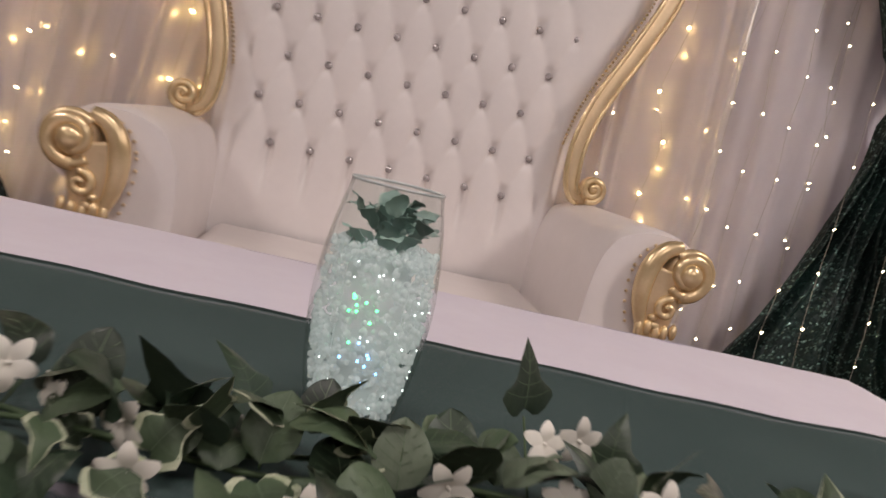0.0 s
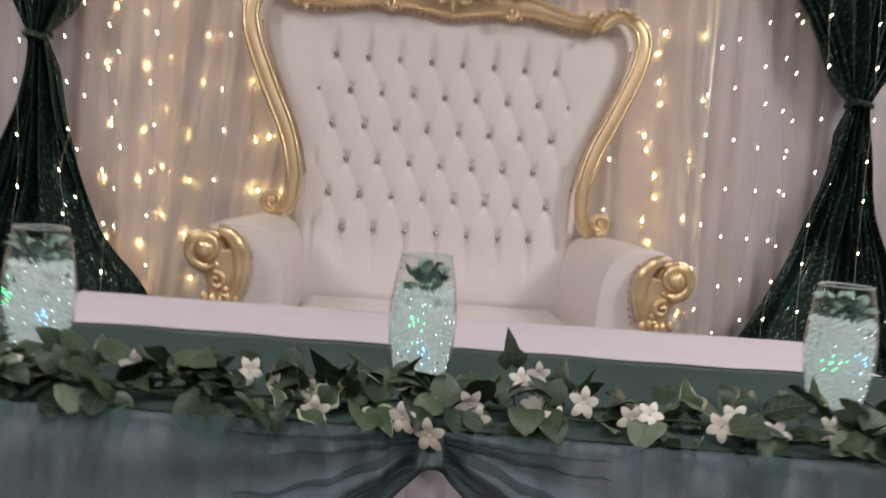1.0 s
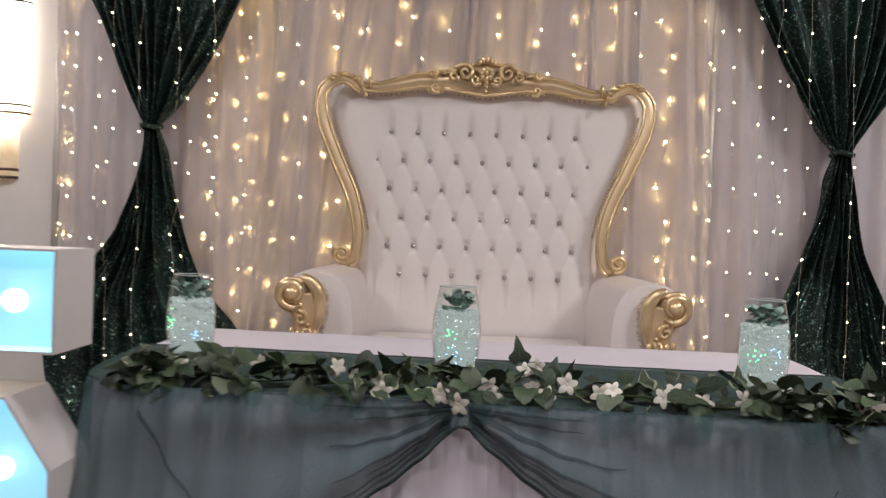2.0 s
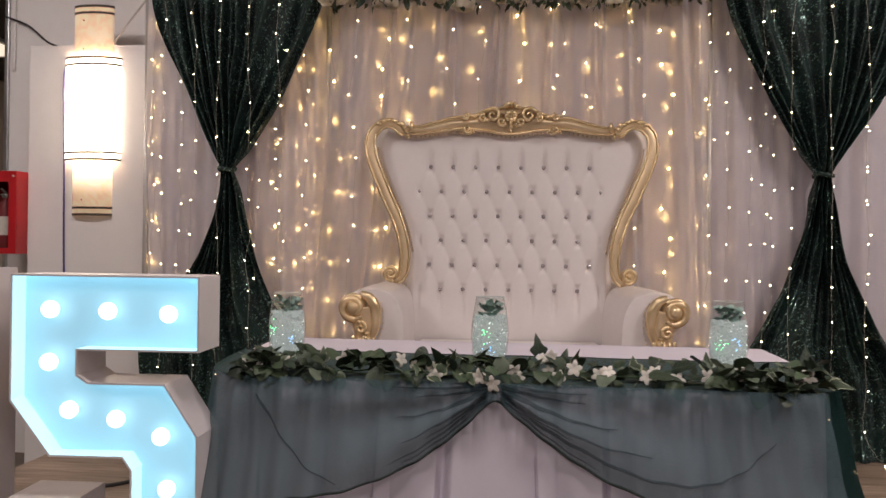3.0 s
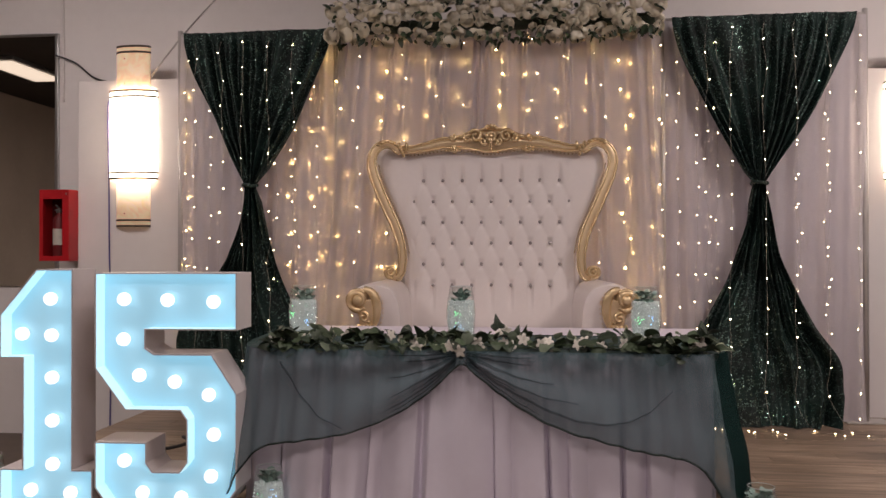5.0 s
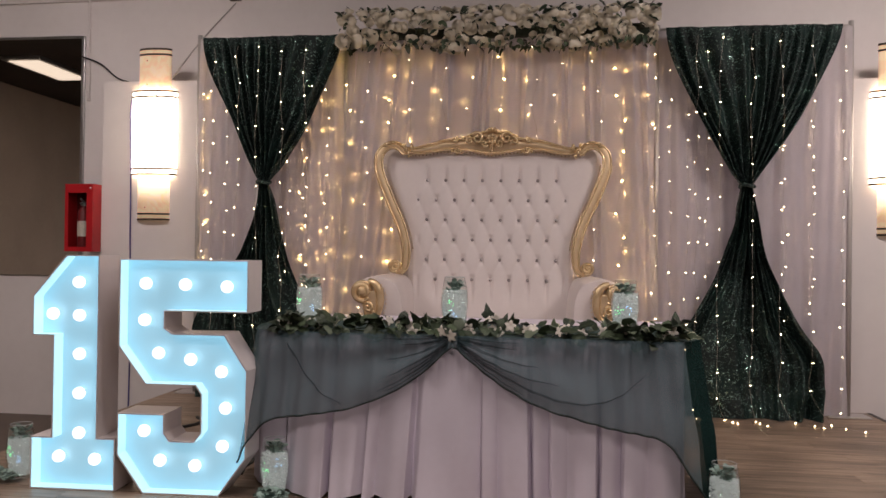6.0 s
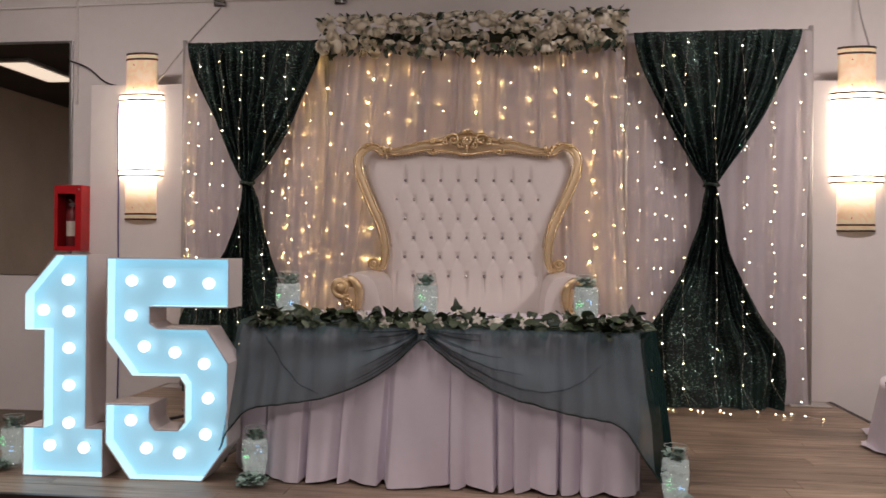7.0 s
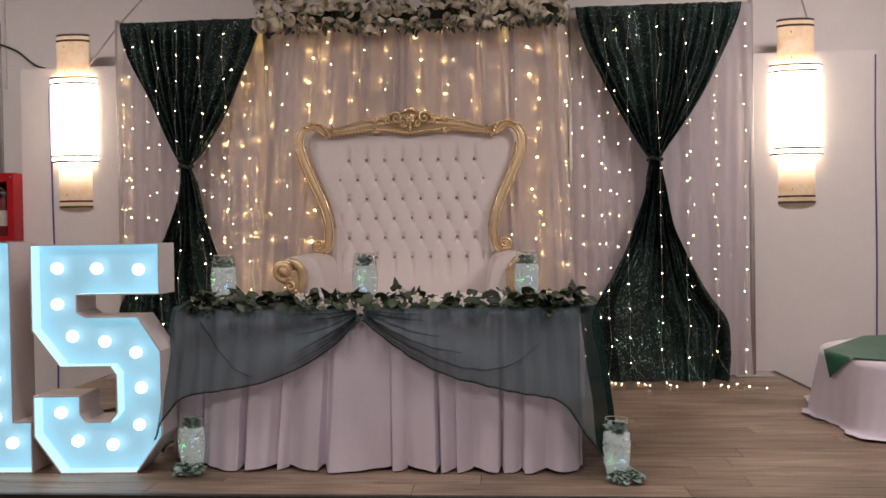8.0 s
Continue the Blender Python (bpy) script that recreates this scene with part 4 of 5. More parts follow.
def table_body():
    t = thing("head_table", "long banquet table hidden under white and green cloth", "table", at=(0, 0, 0))
    b = bmesh.new()
    ring = [p for p, n, d in RIM[::4]]
    up = [b.verts.new((p.x * 0.985 + 0.001, 0.5 + (p.y - 0.5) * 0.98, TZ - 0.006)) for p in ring]
    dn = [b.verts.new((p.x * 0.985 + 0.001, 0.5 + (p.y - 0.5) * 0.98, TZ - 0.035)) for p in ring]
    b.faces.new(up)
    b.faces.new(dn[::-1])
    for k in range(len(ring)):
        b.faces.new((up[k], dn[k], dn[(k + 1) % len(ring)], up[(k + 1) % len(ring)]))
    part("tabletop", b, M_PANEL, t, smooth=False)
    for x in (-0.7, 0.95):
        for y in (0.15, 0.95):
            b = bmesh.new()
            tube(b, [(x, y, 0), (x, y, TZ - 0.035)], 0.02, 8)
            part("leg", b, M_STEEL, t)


table_body()


PLEAT_EDGES = (-0.80, -0.577, -0.395, -0.333, -0.165, 0.129, 0.203, 0.36, 0.443, 0.533, 0.687, 0.79, 0.911, 1.07)


def white_cloth():
    t = thing("tablecloth", "white tablecloth with gathered floor-length skirt on the table", "tablecloth")
    b = bmesh.new()
    rows = []
    for p, n, d in RIM[::4]:
        rows.append(p)
    rows += [Vector((1.22 - 2.32 * k / 20, 1.13, 0)) for k in range(1, 21)]

    def top(u, v):
        i = u * (len(rows) - 1)
        k = min(int(i), len(rows) - 2)
        p = rows[k].lerp(rows[k + 1], i - k)
        q = Vector((0.05 + (p.x - 0.05) * v, 0.55 + (p.y - 0.55) * v, 0))
        return (q.x, q.y, TZ + 0.0025 * noise.noise((q.x * 4, q.y * 4, 0)) + 0.0022 * noise.noise((q.x * 16 + q.y * 5, q.y * 9, 1)))
    part("top_sheet", grid(top, 220, 40), M_CLOTH, t)
    def back(u, v):
        x = -1.10 + 2.32 * u
        return (x, 1.13 + 0.004 + 0.06 * v + 0.012 * math.sin(x * 38) * v, TZ - 0.70 * v)
    part("back_fall", grid(back, 120, 10), M_CLOTH, t)
    left = [r for r in RIM if r[0].x < -0.74 and r[0].y < 1.1]

    def corner(u, v):
        p, n, d = left[int(round(u * (len(left) - 1)))]
        drop = v * (TZ - 0.02)
        out = 0.006 + 0.06 * drop + 0.012 * math.sin(d * 50) * v
        return (p.x + n.x * out * 0.2, p.y + n.y * out, TZ - drop)
    part("corner_fall", grid(corner, len(left) - 1, 12), M_CLOTH, t)
    # skirt: wide uneven pleats along the front, with a return at each end
    def skirt(u, v):
        x = -0.80 + 1.86 * u
        z = (TZ - 0.012) * (1 - v) + 0.006
        yb = -0.052 - 0.020 * (x / 0.9 if x > 0 else 0)
        lean_x = x - 0.025 * v * math.sin(x * 5.3)
        k = max(i for i in range(len(PLEAT_EDGES) - 1) if PLEAT_EDGES[i] <= max(lean_x, PLEAT_EDGES[0]))
        wide = PLEAT_EDGES[k + 1] - PLEAT_EDGES[k]
        f = min(1, max(0, (lean_x - PLEAT_EDGES[k]) / wide))
        h = f if (k * 7) % 3 else 1 - f
        g = ease(h / 0.13) if h < 0.13 else 1 - 0.85 * ((h - 0.13) / 0.87) ** 1.6
        end = 1 - 0.6 * ease((x - 0.95) / 0.1) - 0.4 * ease((-0.74 - x) / 0.06)
        body = g * (0.008 + (0.040 + 0.18 * wide) * v ** 0.9)
        small = 0.005 * math.sin(f * wide * 60 + k) * v + 0.010 * noise.noise((x * 9, z * 2.5, 2.0)) * v
        gathered = 0.010 * abs(math.sin(x * 74 + 1.6 * math.sin(x * 9))) * (1 - min(1, v / 0.35)) * min(1, v / 0.04)
        lean = (-0.095 * v - 0.03 * v * (x + 0.8) / 1.9) * (0.5 + 0.5 * end)
        lift = 0.014 * v ** 8 * (1 - g) + 0.006 * v ** 8 * math.sin(k * 2.3)
        return (x, yb + lean - (body + small + gathered) * end, z + max(0, lift))
    part("skirt", grid(skirt, 700, 28), M_CLOTH, t)
    for s, xe in ((-1, -0.80), (1, 1.058)):
        def ret(u, v):
            y = -0.04 - 0.11 * v * (1 - u) + 1.12 * u
            z = (TZ - 0.012) * (1 - v) + 0.006
            return (xe + s * 0.004 * v + 0.012 * math.sin(y * 26) * v, y, z)
        part("skirt", grid(ret, 80, 12), M_CLOTH, t)


white_cloth()

HEM_L = ((0, 0.735), (0.05, 0.68), (0.127, 0.60), (0.27, 0.505), (0.465, 0.43), (0.69, 0.392), (0.84, 0.375), (0.90, 0.33), (0.96, 0.18), (1.02, 0.04), (1.2, 0.015))
HEM_R = ((0, 0.735), (0.06, 0.68), (0.155, 0.60), (0.30, 0.515), (0.44, 0.458), (0.72, 0.392), (0.95, 0.362), (1.0, 0.32), (1.035, 0.22), (1.06, 0.07), (1.085, 0.014), (1.3, 0.012))


def hem(x):
    return smooth_table(HEM_R, x) if x > 0 else smooth_table(HEM_L, -x)


def overlay_at(p, n, v):
    """A point of the sheer overlay's fall, v from 0 at the table's edge to 1 at its hem."""
    h = hem(p.x) if p.y < 0.12 else 0.02
    z = (TZ + 0.008) + (h - TZ - 0.008) * v
    drop = TZ - z
    front = ease((0.10 - p.y) / 0.1)
    r = math.hypot(p.x, (TZ - z) * 1.35)
    ang = math.atan2(TZ - z, abs(p.x) + 1e-4)
    tight = math.exp(-r * 2.0)
    swag = math.sin(ang * 13 + r * 2 + (1 if p.x > 0 else 0)) * (0.010 + 0.012 * tight) * min(1, r / 0.08) * front * min(1, drop / 0.08)
    swag += 0.010 * math.sin(ang * 7 - r * 5) * front * min(1, drop / 0.15)
    side = (1 - front) * 0.030 * math.sin((p.x + p.y) * 44) * min(1, drop / 0.3)
    gather = 0.0034 * math.sin(p.x * 190 + 2 * math.sin(p.x * 23)) * front * (1 - min(1, drop / 0.15))
    swag += (0.010 * math.sin(p.x * 66 + 2.6 * math.sin(p.x * 7) + z * 3) + 0.012 * noise.noise((p.x * 8, z * 7, 6.0))) * front * min(1, drop / 0.06)
    corner = ease((abs(p.x - 0.06) - 0.80) / 0.25)
    out = (0.044 + 0.34 * drop + swag + gather) * (1 + 0.25 * corner * front) + side
    return p + Vector((n.x * out * (0.22 if p.x < 0 else 0.36), n.y * out, z))


# courses and widths of dark strips that paint the shade of the swag's gathers
FOLD_STRIPS = [([(-0.02, 0.35), (-0.10, 0.42), (-0.20, 0.44), (-0.32, 0.42)], 0.016), ([(-0.02, 0.55), (-0.09, 0.60), (-0.19, 0.64), (-0.30, 0.70)], 0.018), ([(-0.02, 0.2), (-0.12, 0.22), (-0.26, 0.19)], 0.016),
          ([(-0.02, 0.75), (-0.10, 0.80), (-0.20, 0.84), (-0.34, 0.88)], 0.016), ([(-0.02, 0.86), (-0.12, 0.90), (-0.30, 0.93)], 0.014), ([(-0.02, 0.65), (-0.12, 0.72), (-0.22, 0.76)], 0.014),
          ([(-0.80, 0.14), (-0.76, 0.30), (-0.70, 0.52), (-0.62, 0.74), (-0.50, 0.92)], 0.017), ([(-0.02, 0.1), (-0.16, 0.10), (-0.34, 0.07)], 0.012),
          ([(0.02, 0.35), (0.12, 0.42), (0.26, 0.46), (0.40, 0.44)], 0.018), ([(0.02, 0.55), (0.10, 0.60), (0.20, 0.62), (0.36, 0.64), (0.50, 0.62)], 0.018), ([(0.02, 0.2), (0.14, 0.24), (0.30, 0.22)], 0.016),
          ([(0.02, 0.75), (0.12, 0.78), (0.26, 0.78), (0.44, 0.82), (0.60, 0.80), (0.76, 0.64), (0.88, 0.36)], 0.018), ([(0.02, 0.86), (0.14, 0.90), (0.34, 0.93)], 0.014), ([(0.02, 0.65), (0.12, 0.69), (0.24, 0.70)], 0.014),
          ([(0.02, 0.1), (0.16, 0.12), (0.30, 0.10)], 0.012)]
# organza colour darkened to carry the fold shade
M_FOLD_STRIP = sheer("dark_fold_strip", (0.046, 0.074, 0.084), 0.2, 0.45, fade=(0.036, 0.060, 0.068), crinkle=0.6)


def green_overlay():
    t = thing("table_overlay", "sheer dark green organza overlay swagged over the white tablecloth", "table overlay")
    use = [r for r in RIM if r[0].y < 0.62]
    def top(u, v):
        i = u * (len(use) - 1)
        k = min(int(i), len(use) - 2)
        f = i - k
        p = use[k][0].lerp(use[k + 1][0], f)
        n = use[k][1].lerp(use[k + 1][1], f)
        q = p + n * 0.014
        yb = 0.588 + 0.008 * math.sin(q.x * 7) + 0.005 * math.sin(q.x * 23)
        x, y = q.x, min(q.y, yb)
        return (x, yb + (y - yb) * v, TZ + 0.0075 + 0.0012 * noise.noise((x * 12, y * 12 * v, 3)) - 0.004 * max(0, v - 0.96) / 0.04)
    sheet = part("top_sheet", grid(top, 220, 16), M_GREEN_TOP, t)
    def fall(u, v):
        i = u * (len(use) - 1)
        k = min(int(i), len(use) - 2)
        f = i - k
        return overlay_at(use[k][0].lerp(use[k + 1][0], f), use[k][1].lerp(use[k + 1][1], f), v)
    split = next(k for k, r in enumerate(use) if r[0].x > 1.045) / (len(use) - 1)
    part("fall", grid(lambda u, v: fall(u * split, v), 460, 46), M_GREEN_SHEER, t)
    # beyond the corner the fall takes the copy with shade in its colour
    part("side_fall", grid(lambda u, v: fall(split + (1 - split) * u, v), 70, 40), M_GREEN_SIDE, t, "end fall of the organza, its darker side put into the colour")
    b = bmesh.new()
    tube(b, [(x, 0.588 + 0.008 * math.sin(x * 7) + 0.005 * math.sin(x * 23), TZ + 0.008) for x in (-1.08 + 2.28 * k / 120 for k in range(121))], 0.0032, 6)
    part("hem", b, M_GREEN_HEM, t, "dark rolled hem")
    b = bmesh.new()
    tube(b, [overlay_at(p, n, 1.0) for p, n, d in use], 0.0045, 6)
    part("hem", b, M_GREEN_HEM, t, "dark rolled hem")
    front = [r for r in RIM if r[0].y < 0.05]

    def on_front(x):
        return min(front, key=lambda r: abs(r[0].x - x))
    # lay the dark shade strips just proud of the fall
    for line, width in FOLD_STRIPS:
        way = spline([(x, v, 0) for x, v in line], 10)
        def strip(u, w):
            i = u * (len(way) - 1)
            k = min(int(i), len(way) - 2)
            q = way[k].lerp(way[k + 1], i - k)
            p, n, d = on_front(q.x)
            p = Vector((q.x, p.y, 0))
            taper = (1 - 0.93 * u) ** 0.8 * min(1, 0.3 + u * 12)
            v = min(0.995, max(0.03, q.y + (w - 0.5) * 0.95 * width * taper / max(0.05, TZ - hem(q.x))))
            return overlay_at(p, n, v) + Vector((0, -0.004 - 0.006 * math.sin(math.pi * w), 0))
        part("fold_strip", grid(strip, 40, 4), M_FOLD_STRIP, t)
    b = bmesh.new()
    for k in range(5):
        tube(b, spline([(0.007 * (k - 2), -0.104, 0.768), (0.004 * (k - 2), -0.116, 0.755), (0.002 * (k - 2), -0.120, 0.738)], 5), 0.0035, 8)
    part("gather_knot", b, M_GREEN_HEM, t, "tight gathered knot of dark organza")


M_GREEN_TOP = sheer("green_organza_flat", (0.080, 0.118, 0.112), 0.15, 0.14, fade=(0.060, 0.094, 0.088), crinkle=0.3)
green_overlay()

# ---------------------------------------------------------------- vases with water beads
VH = 0.268
VASE = [(0.046, 0.0), (0.052, 0.012), (0.062, 0.06), (0.0685, 0.12), (0.0685, 0.155), (0.064, 0.20), (0.057, 0.24), (0.050, VH)]


def vase_radius(z):
    return smooth_table([(h, r) for r, h in VASE], z)


# half outline of an ivy leaf from its stem to its tip: lobe, notch, lobe, notch, point
IVY_X = ((0, 0.02), (0.10, 0.17), (0.22, 0.31), (0.36, 0.53), (0.48, 0.33), (0.60, 0.22), (0.75, 0.17), (1, 0.004))
IVY_Y = ((0, 0.10), (0.10, 0.0), (0.22, 0.04), (0.36, 0.30), (0.48, 0.40), (0.60, 0.50), (0.75, 0.68), (1, 1.0))


def leaf_mesh(name, mat, length, width, lobes=0, cup=0.2, veins=True, edge_mat=None):
    """A silk leaf with a folded midrib and raised veins; lobes give an ivy outline, edge_mat a pale margin."""
    bm = bmesh.new()
    n = 12

    def half_w(f):
        return width * 0.5 * max(0.0, math.sin(math.pi * f ** 0.85)) ** 0.55

    def at(a, f):
        if lobes:
            ox, oy = lerp_table(IVY_X, f) * width, lerp_table(IVY_Y, f) * length
            my = length * (0.10 + 0.90 * f)
            b = abs(a)
            return Vector(((1 if a > 0 else -1) * b * ox, my + (oy - my) * b, cup * length * (0.4 * math.sin(math.pi * f) - 0.4 * f * f) + 0.14 * b * ox - 0.10 * ox * b * b))
        w = half_w(f) if 0.01 < f < 0.99 else 0.0012
        z = cup * length * (0.40 * math.sin(math.pi * f) - 0.45 * f * f)
        return Vector((a * w, length * f, z + abs(a) * w * 0.26 - 0.16 * w * a * a + 0.0012 * math.sin(a * 8 + f * 13)))
    cols = (-1, -0.78, -0.4, 0, 0.4, 0.78, 1)
    rows = [[bm.verts.new(at(a, i / n)) for a in cols] for i in range(n + 1)]
    for a, b in zip(rows, rows[1:]):
        for k in range(6):
            face = bm.faces.new((a[k], a[k + 1], b[k + 1], b[k]))
            if edge_mat and k in (0, 5):
                face.material_index = 2
    if veins:
        up = Vector((0, 0, 0.0007))

        def strip(p0, p1, w):
            for i in range(5):
                a0, f0 = p0[0] + (p1[0] - p0[0]) * i / 5, p0[1] + (p1[1] - p0[1]) * i / 5
                a1, f1 = p0[0] + (p1[0] - p0[0]) * (i + 1) / 5, p0[1] + (p1[1] - p0[1]) * (i + 1) / 5
                u0, u1 = at(a0, f0) + up, at(a1, f1) + up
                d = (u1 - u0).normalized().cross(Vector((0, 0, 1))) * w
                bm.faces.new([bm.verts.new(q) for q in (u0 - d, u0 + d, u1 + d, u1 - d)]).material_index = 1
        strip((0, 0.02), (0, 0.97), 0.0006)
        for f in (0.18, 0.34, 0.50, 0.66):
            for s in (-1, 1):
                strip((0, f), (s * 0.82, min(0.95, f + 0.20)), 0.00035)
    me = finish(bm, mat, name)
    me.materials.append(M_VEIN)
    if edge_mat:
        me.materials.append(edge_mat)
    return me


M_MARGIN = plain("cream_leaf_margin", (0.55, 0.56, 0.42), (0.3, 0.36, 0.22), 0.6, scale=60)
LEAF_R = [leaf_mesh("leaf", M_LEAF, 0.062, 0.052, cup=c) for c in (0.12, 0.35)]
LEAF_D = [leaf_mesh("leaf", M_LEAF_DARK, 0.066, 0.050, cup=c) for c in (0.1, 0.45)]
LEAF_P = [leaf_mesh("leaf", M_LEAF_PALE, 0.058, 0.050, cup=c) for c in (0.1, 0.3)]
IVY_D = [leaf_mesh("leaf", M_LEAF_DARK, 0.074, 0.076, lobes=3, cup=c) for c in (0.1, 0.3)]
IVY_V = [leaf_mesh("leaf", M_LEAF, 0.062, 0.054, lobes=3, cup=c, edge_mat=M_MARGIN) for c in (0.1, 0.3)]
SPRIG = leaf_mesh("leaf", M_SPRIG, 0.027, 0.025, cup=0.3, veins=False)
SPRIG_D = leaf_mesh("leaf", M_SPRIG, 0.024, 0.022, cup=0.5, veins=False)


def put_leaf(me, parent, at, yaw, pitch, roll=0, size=1.0):
    o = link_mesh("leaf", me, parent)
    o.matrix_basis = Matrix.Translation(at) @ Euler((radians(pitch), radians(roll), radians(yaw)), "XYZ").to_matrix().to_4x4() @ Matrix.Scale(size, 4)
    return o


bead_bm = bmesh.new()
brng = random.Random(11)
for k in range(1300):
    z = 0.015 + 0.185 * brng.random()
    a = brng.uniform(0, 2 * math.pi)
    r = (vase_radius(z) - 0.0085) * (brng.choice((1, 1, 0.88, 0.76)) if k < 1150 else brng.random() ** 0.5)
    if k >= 1150:
        z = 0.196 + brng.uniform(-0.004, 0.006)
    s = brng.uniform(0.0032, 0.0056)
    res = bmesh.ops.create_icosphere(bead_bm, subdivisions=1, radius=s)
    for w in res["verts"]:
        w.co += Vector((r * math.cos(a), r * math.sin(a), z))
BEADS = finish(bead_bm, M_BEAD, "water_beads")
core_bm = lathe([(0.001, 0.012)] + [(vase_radius(z) * 0.55, z) for z in (0.014, 0.05, 0.10, 0.15, 0.19)] + [(0.001, 0.192)], 20)
CORE = finish(core_bm, M_BEAD, "bead_core")
shell_bm = lathe([(0.001, 0.0)] + [(vase_radius(VH * k / 20), VH * k / 20) for k in range(21)], 36)
SHELL = finish(shell_bm, M_GLASS, "glass")
rim_bm = bmesh.new()
tube(rim_bm, [(vase_radius(VH) * math.cos(a), vase_radius(VH) * math.sin(a), VH) for a in (2 * math.pi * k / 36 for k in range(37))], 0.0016, 6, caps=False)
LIP = finish(rim_bm, M_LIP, "lip")
led_bm = bmesh.new()
bmesh.ops.create_icosphere(led_bm, subdivisions=1, radius=0.0019)
LED_G = finish(led_bm, M_LED_G, "led")
led_bm = bmesh.new()
bmesh.ops.create_icosphere(led_bm, subdivisions=1, radius=0.0019)
LED_B = finish(led_bm, M_LED_B, "led")

# tiny emitting speck for painted bead sparkle
led_bm = bmesh.new()
bmesh.ops.create_icosphere(led_bm, subdivisions=1, radius=0.0011)
GLINT = finish(led_bm, M_GLINT, "led")


def vase(at, label, seed, rosette=False, height=1.0):
    q = random.Random(seed)
    t = thing("bead_vase", label, "vase", "glass vases with lit water beads", at=at)
    g = link_mesh("glass", SHELL, t)
    g.visible_shadow = False
    link_mesh("lip", LIP, t, "pale glass lip")
    tagged(link_mesh("water_beads", BEADS, t, "clear white water beads"), kind="stuff")
    link_mesh("bead_core", CORE, t)
    ga, gz, ba, bz = q.uniform(1.25, 1.45) * math.pi, q.uniform(0.09, 0.15), q.uniform(1.52, 1.72) * math.pi, q.uniform(0.08, 0.16)
    for k in range(40):
        if k < 10:
            a, z, me = ga + q.gauss(0, 0.20), gz + q.gauss(0, 0.014), LED_G
        elif k < 18:
            a, z, me = ba + q.gauss(0, 0.14), bz + q.gauss(0, 0.012), LED_B
        else:
            # scattered white specks are added sparkle, the coloured clusters are leds
            a, z, me = q.uniform(1.02, 1.98) * math.pi, q.uniform(0.02, 0.19), GLINT
        o = link_mesh("led", me, t)
        r = vase_radius(z) - 0.0045
        o.location = (r * math.cos(a), r * math.sin(a), z)
    for k in range(36):
        a = q.uniform(0, 6.28)
        r = q.uniform(0.005, 0.040)
        put_leaf(SPRIG_D if k % 3 else SPRIG, t, (r * math.cos(a), r * math.sin(a), 0.190 + q.uniform(0, 0.052)), math.degrees(a) - 90 + q.uniform(-40, 40), q.uniform(10, 80), q.uniform(-30, 30), q.uniform(0.9, 1.35))
    if rosette:
        for k in range(90):
            a = q.uniform(0, 6.28)
            r = 0.062 * math.sqrt(q.uniform(0, 1))
            put_leaf(SPRIG if k % 2 else SPRIG_D, t, (rosette * 0.6 + r * math.cos(a), -0.082 + r * math.sin(a) * 0.7, 0.006 + 0.035 * (1 - r / 0.062) + q.uniform(0, 0.012)), math.degrees(a) - 90, q.uniform(0, 55), q.uniform(-30, 30), q.uniform(1.0, 1.5))
    return t


ON = TZ + 0.009
vase((-0.785, 0.17, ON), "glass vase of clear water beads with green leds on table", 1)
vase((-0.027, 0.17, ON), "glass vase of clear water beads, eucalyptus sprigs and coloured leds", 2)
vase((0.82, 0.17, ON), "glass vase of clear water beads with leds, beside dense ivy", 3)
vase((1.205, -0.27, 0.001), "glass vase of water beads with leaf rosette on the stage floor", 4, 0.05)
vase((-0.835, -0.19, 0.001), "glass vase of water beads behind the sheer overlay's corner", 5, 0.03)
vase((-2.185, -0.12, 0.001), "glass vase of water beads on the floor beside the numeral", 6, -0.07)

# ---------------------------------------------------------------- ivy and flower runner along the table's front


def star_flower():
    bm = bmesh.new()
    for k in range(5):
        a = 2 * math.pi * k / 5
        rows = []
        for i in range(6):
            f = i / 5
            w = 0.0086 * math.sin(math.pi * (0.10 + 0.82 * f)) ** 0.9
            r = 0.002 + 0.025 * f
            z = 0.004 * math.sin(math.pi * 0.9 * f)
            rows.append([bm.verts.new((r * math.cos(a) - c * w * math.sin(a), r * math.sin(a) + c * w * math.cos(a), z - 0.0008 * c * c)) for c in (-1, 0, 1)])
        for p, q in zip(rows, rows[1:]):
            for c in range(2):
                bm.faces.new((p[c], p[c + 1], q[c + 1], q[c]))
    tube(bm, [(0, 0, 0.004), (0, 0, -0.010), (0.002, 0, -0.02)], 0.0022, 6)
    return finish(bm, M_PETAL, "flower")


STAR = star_flower()


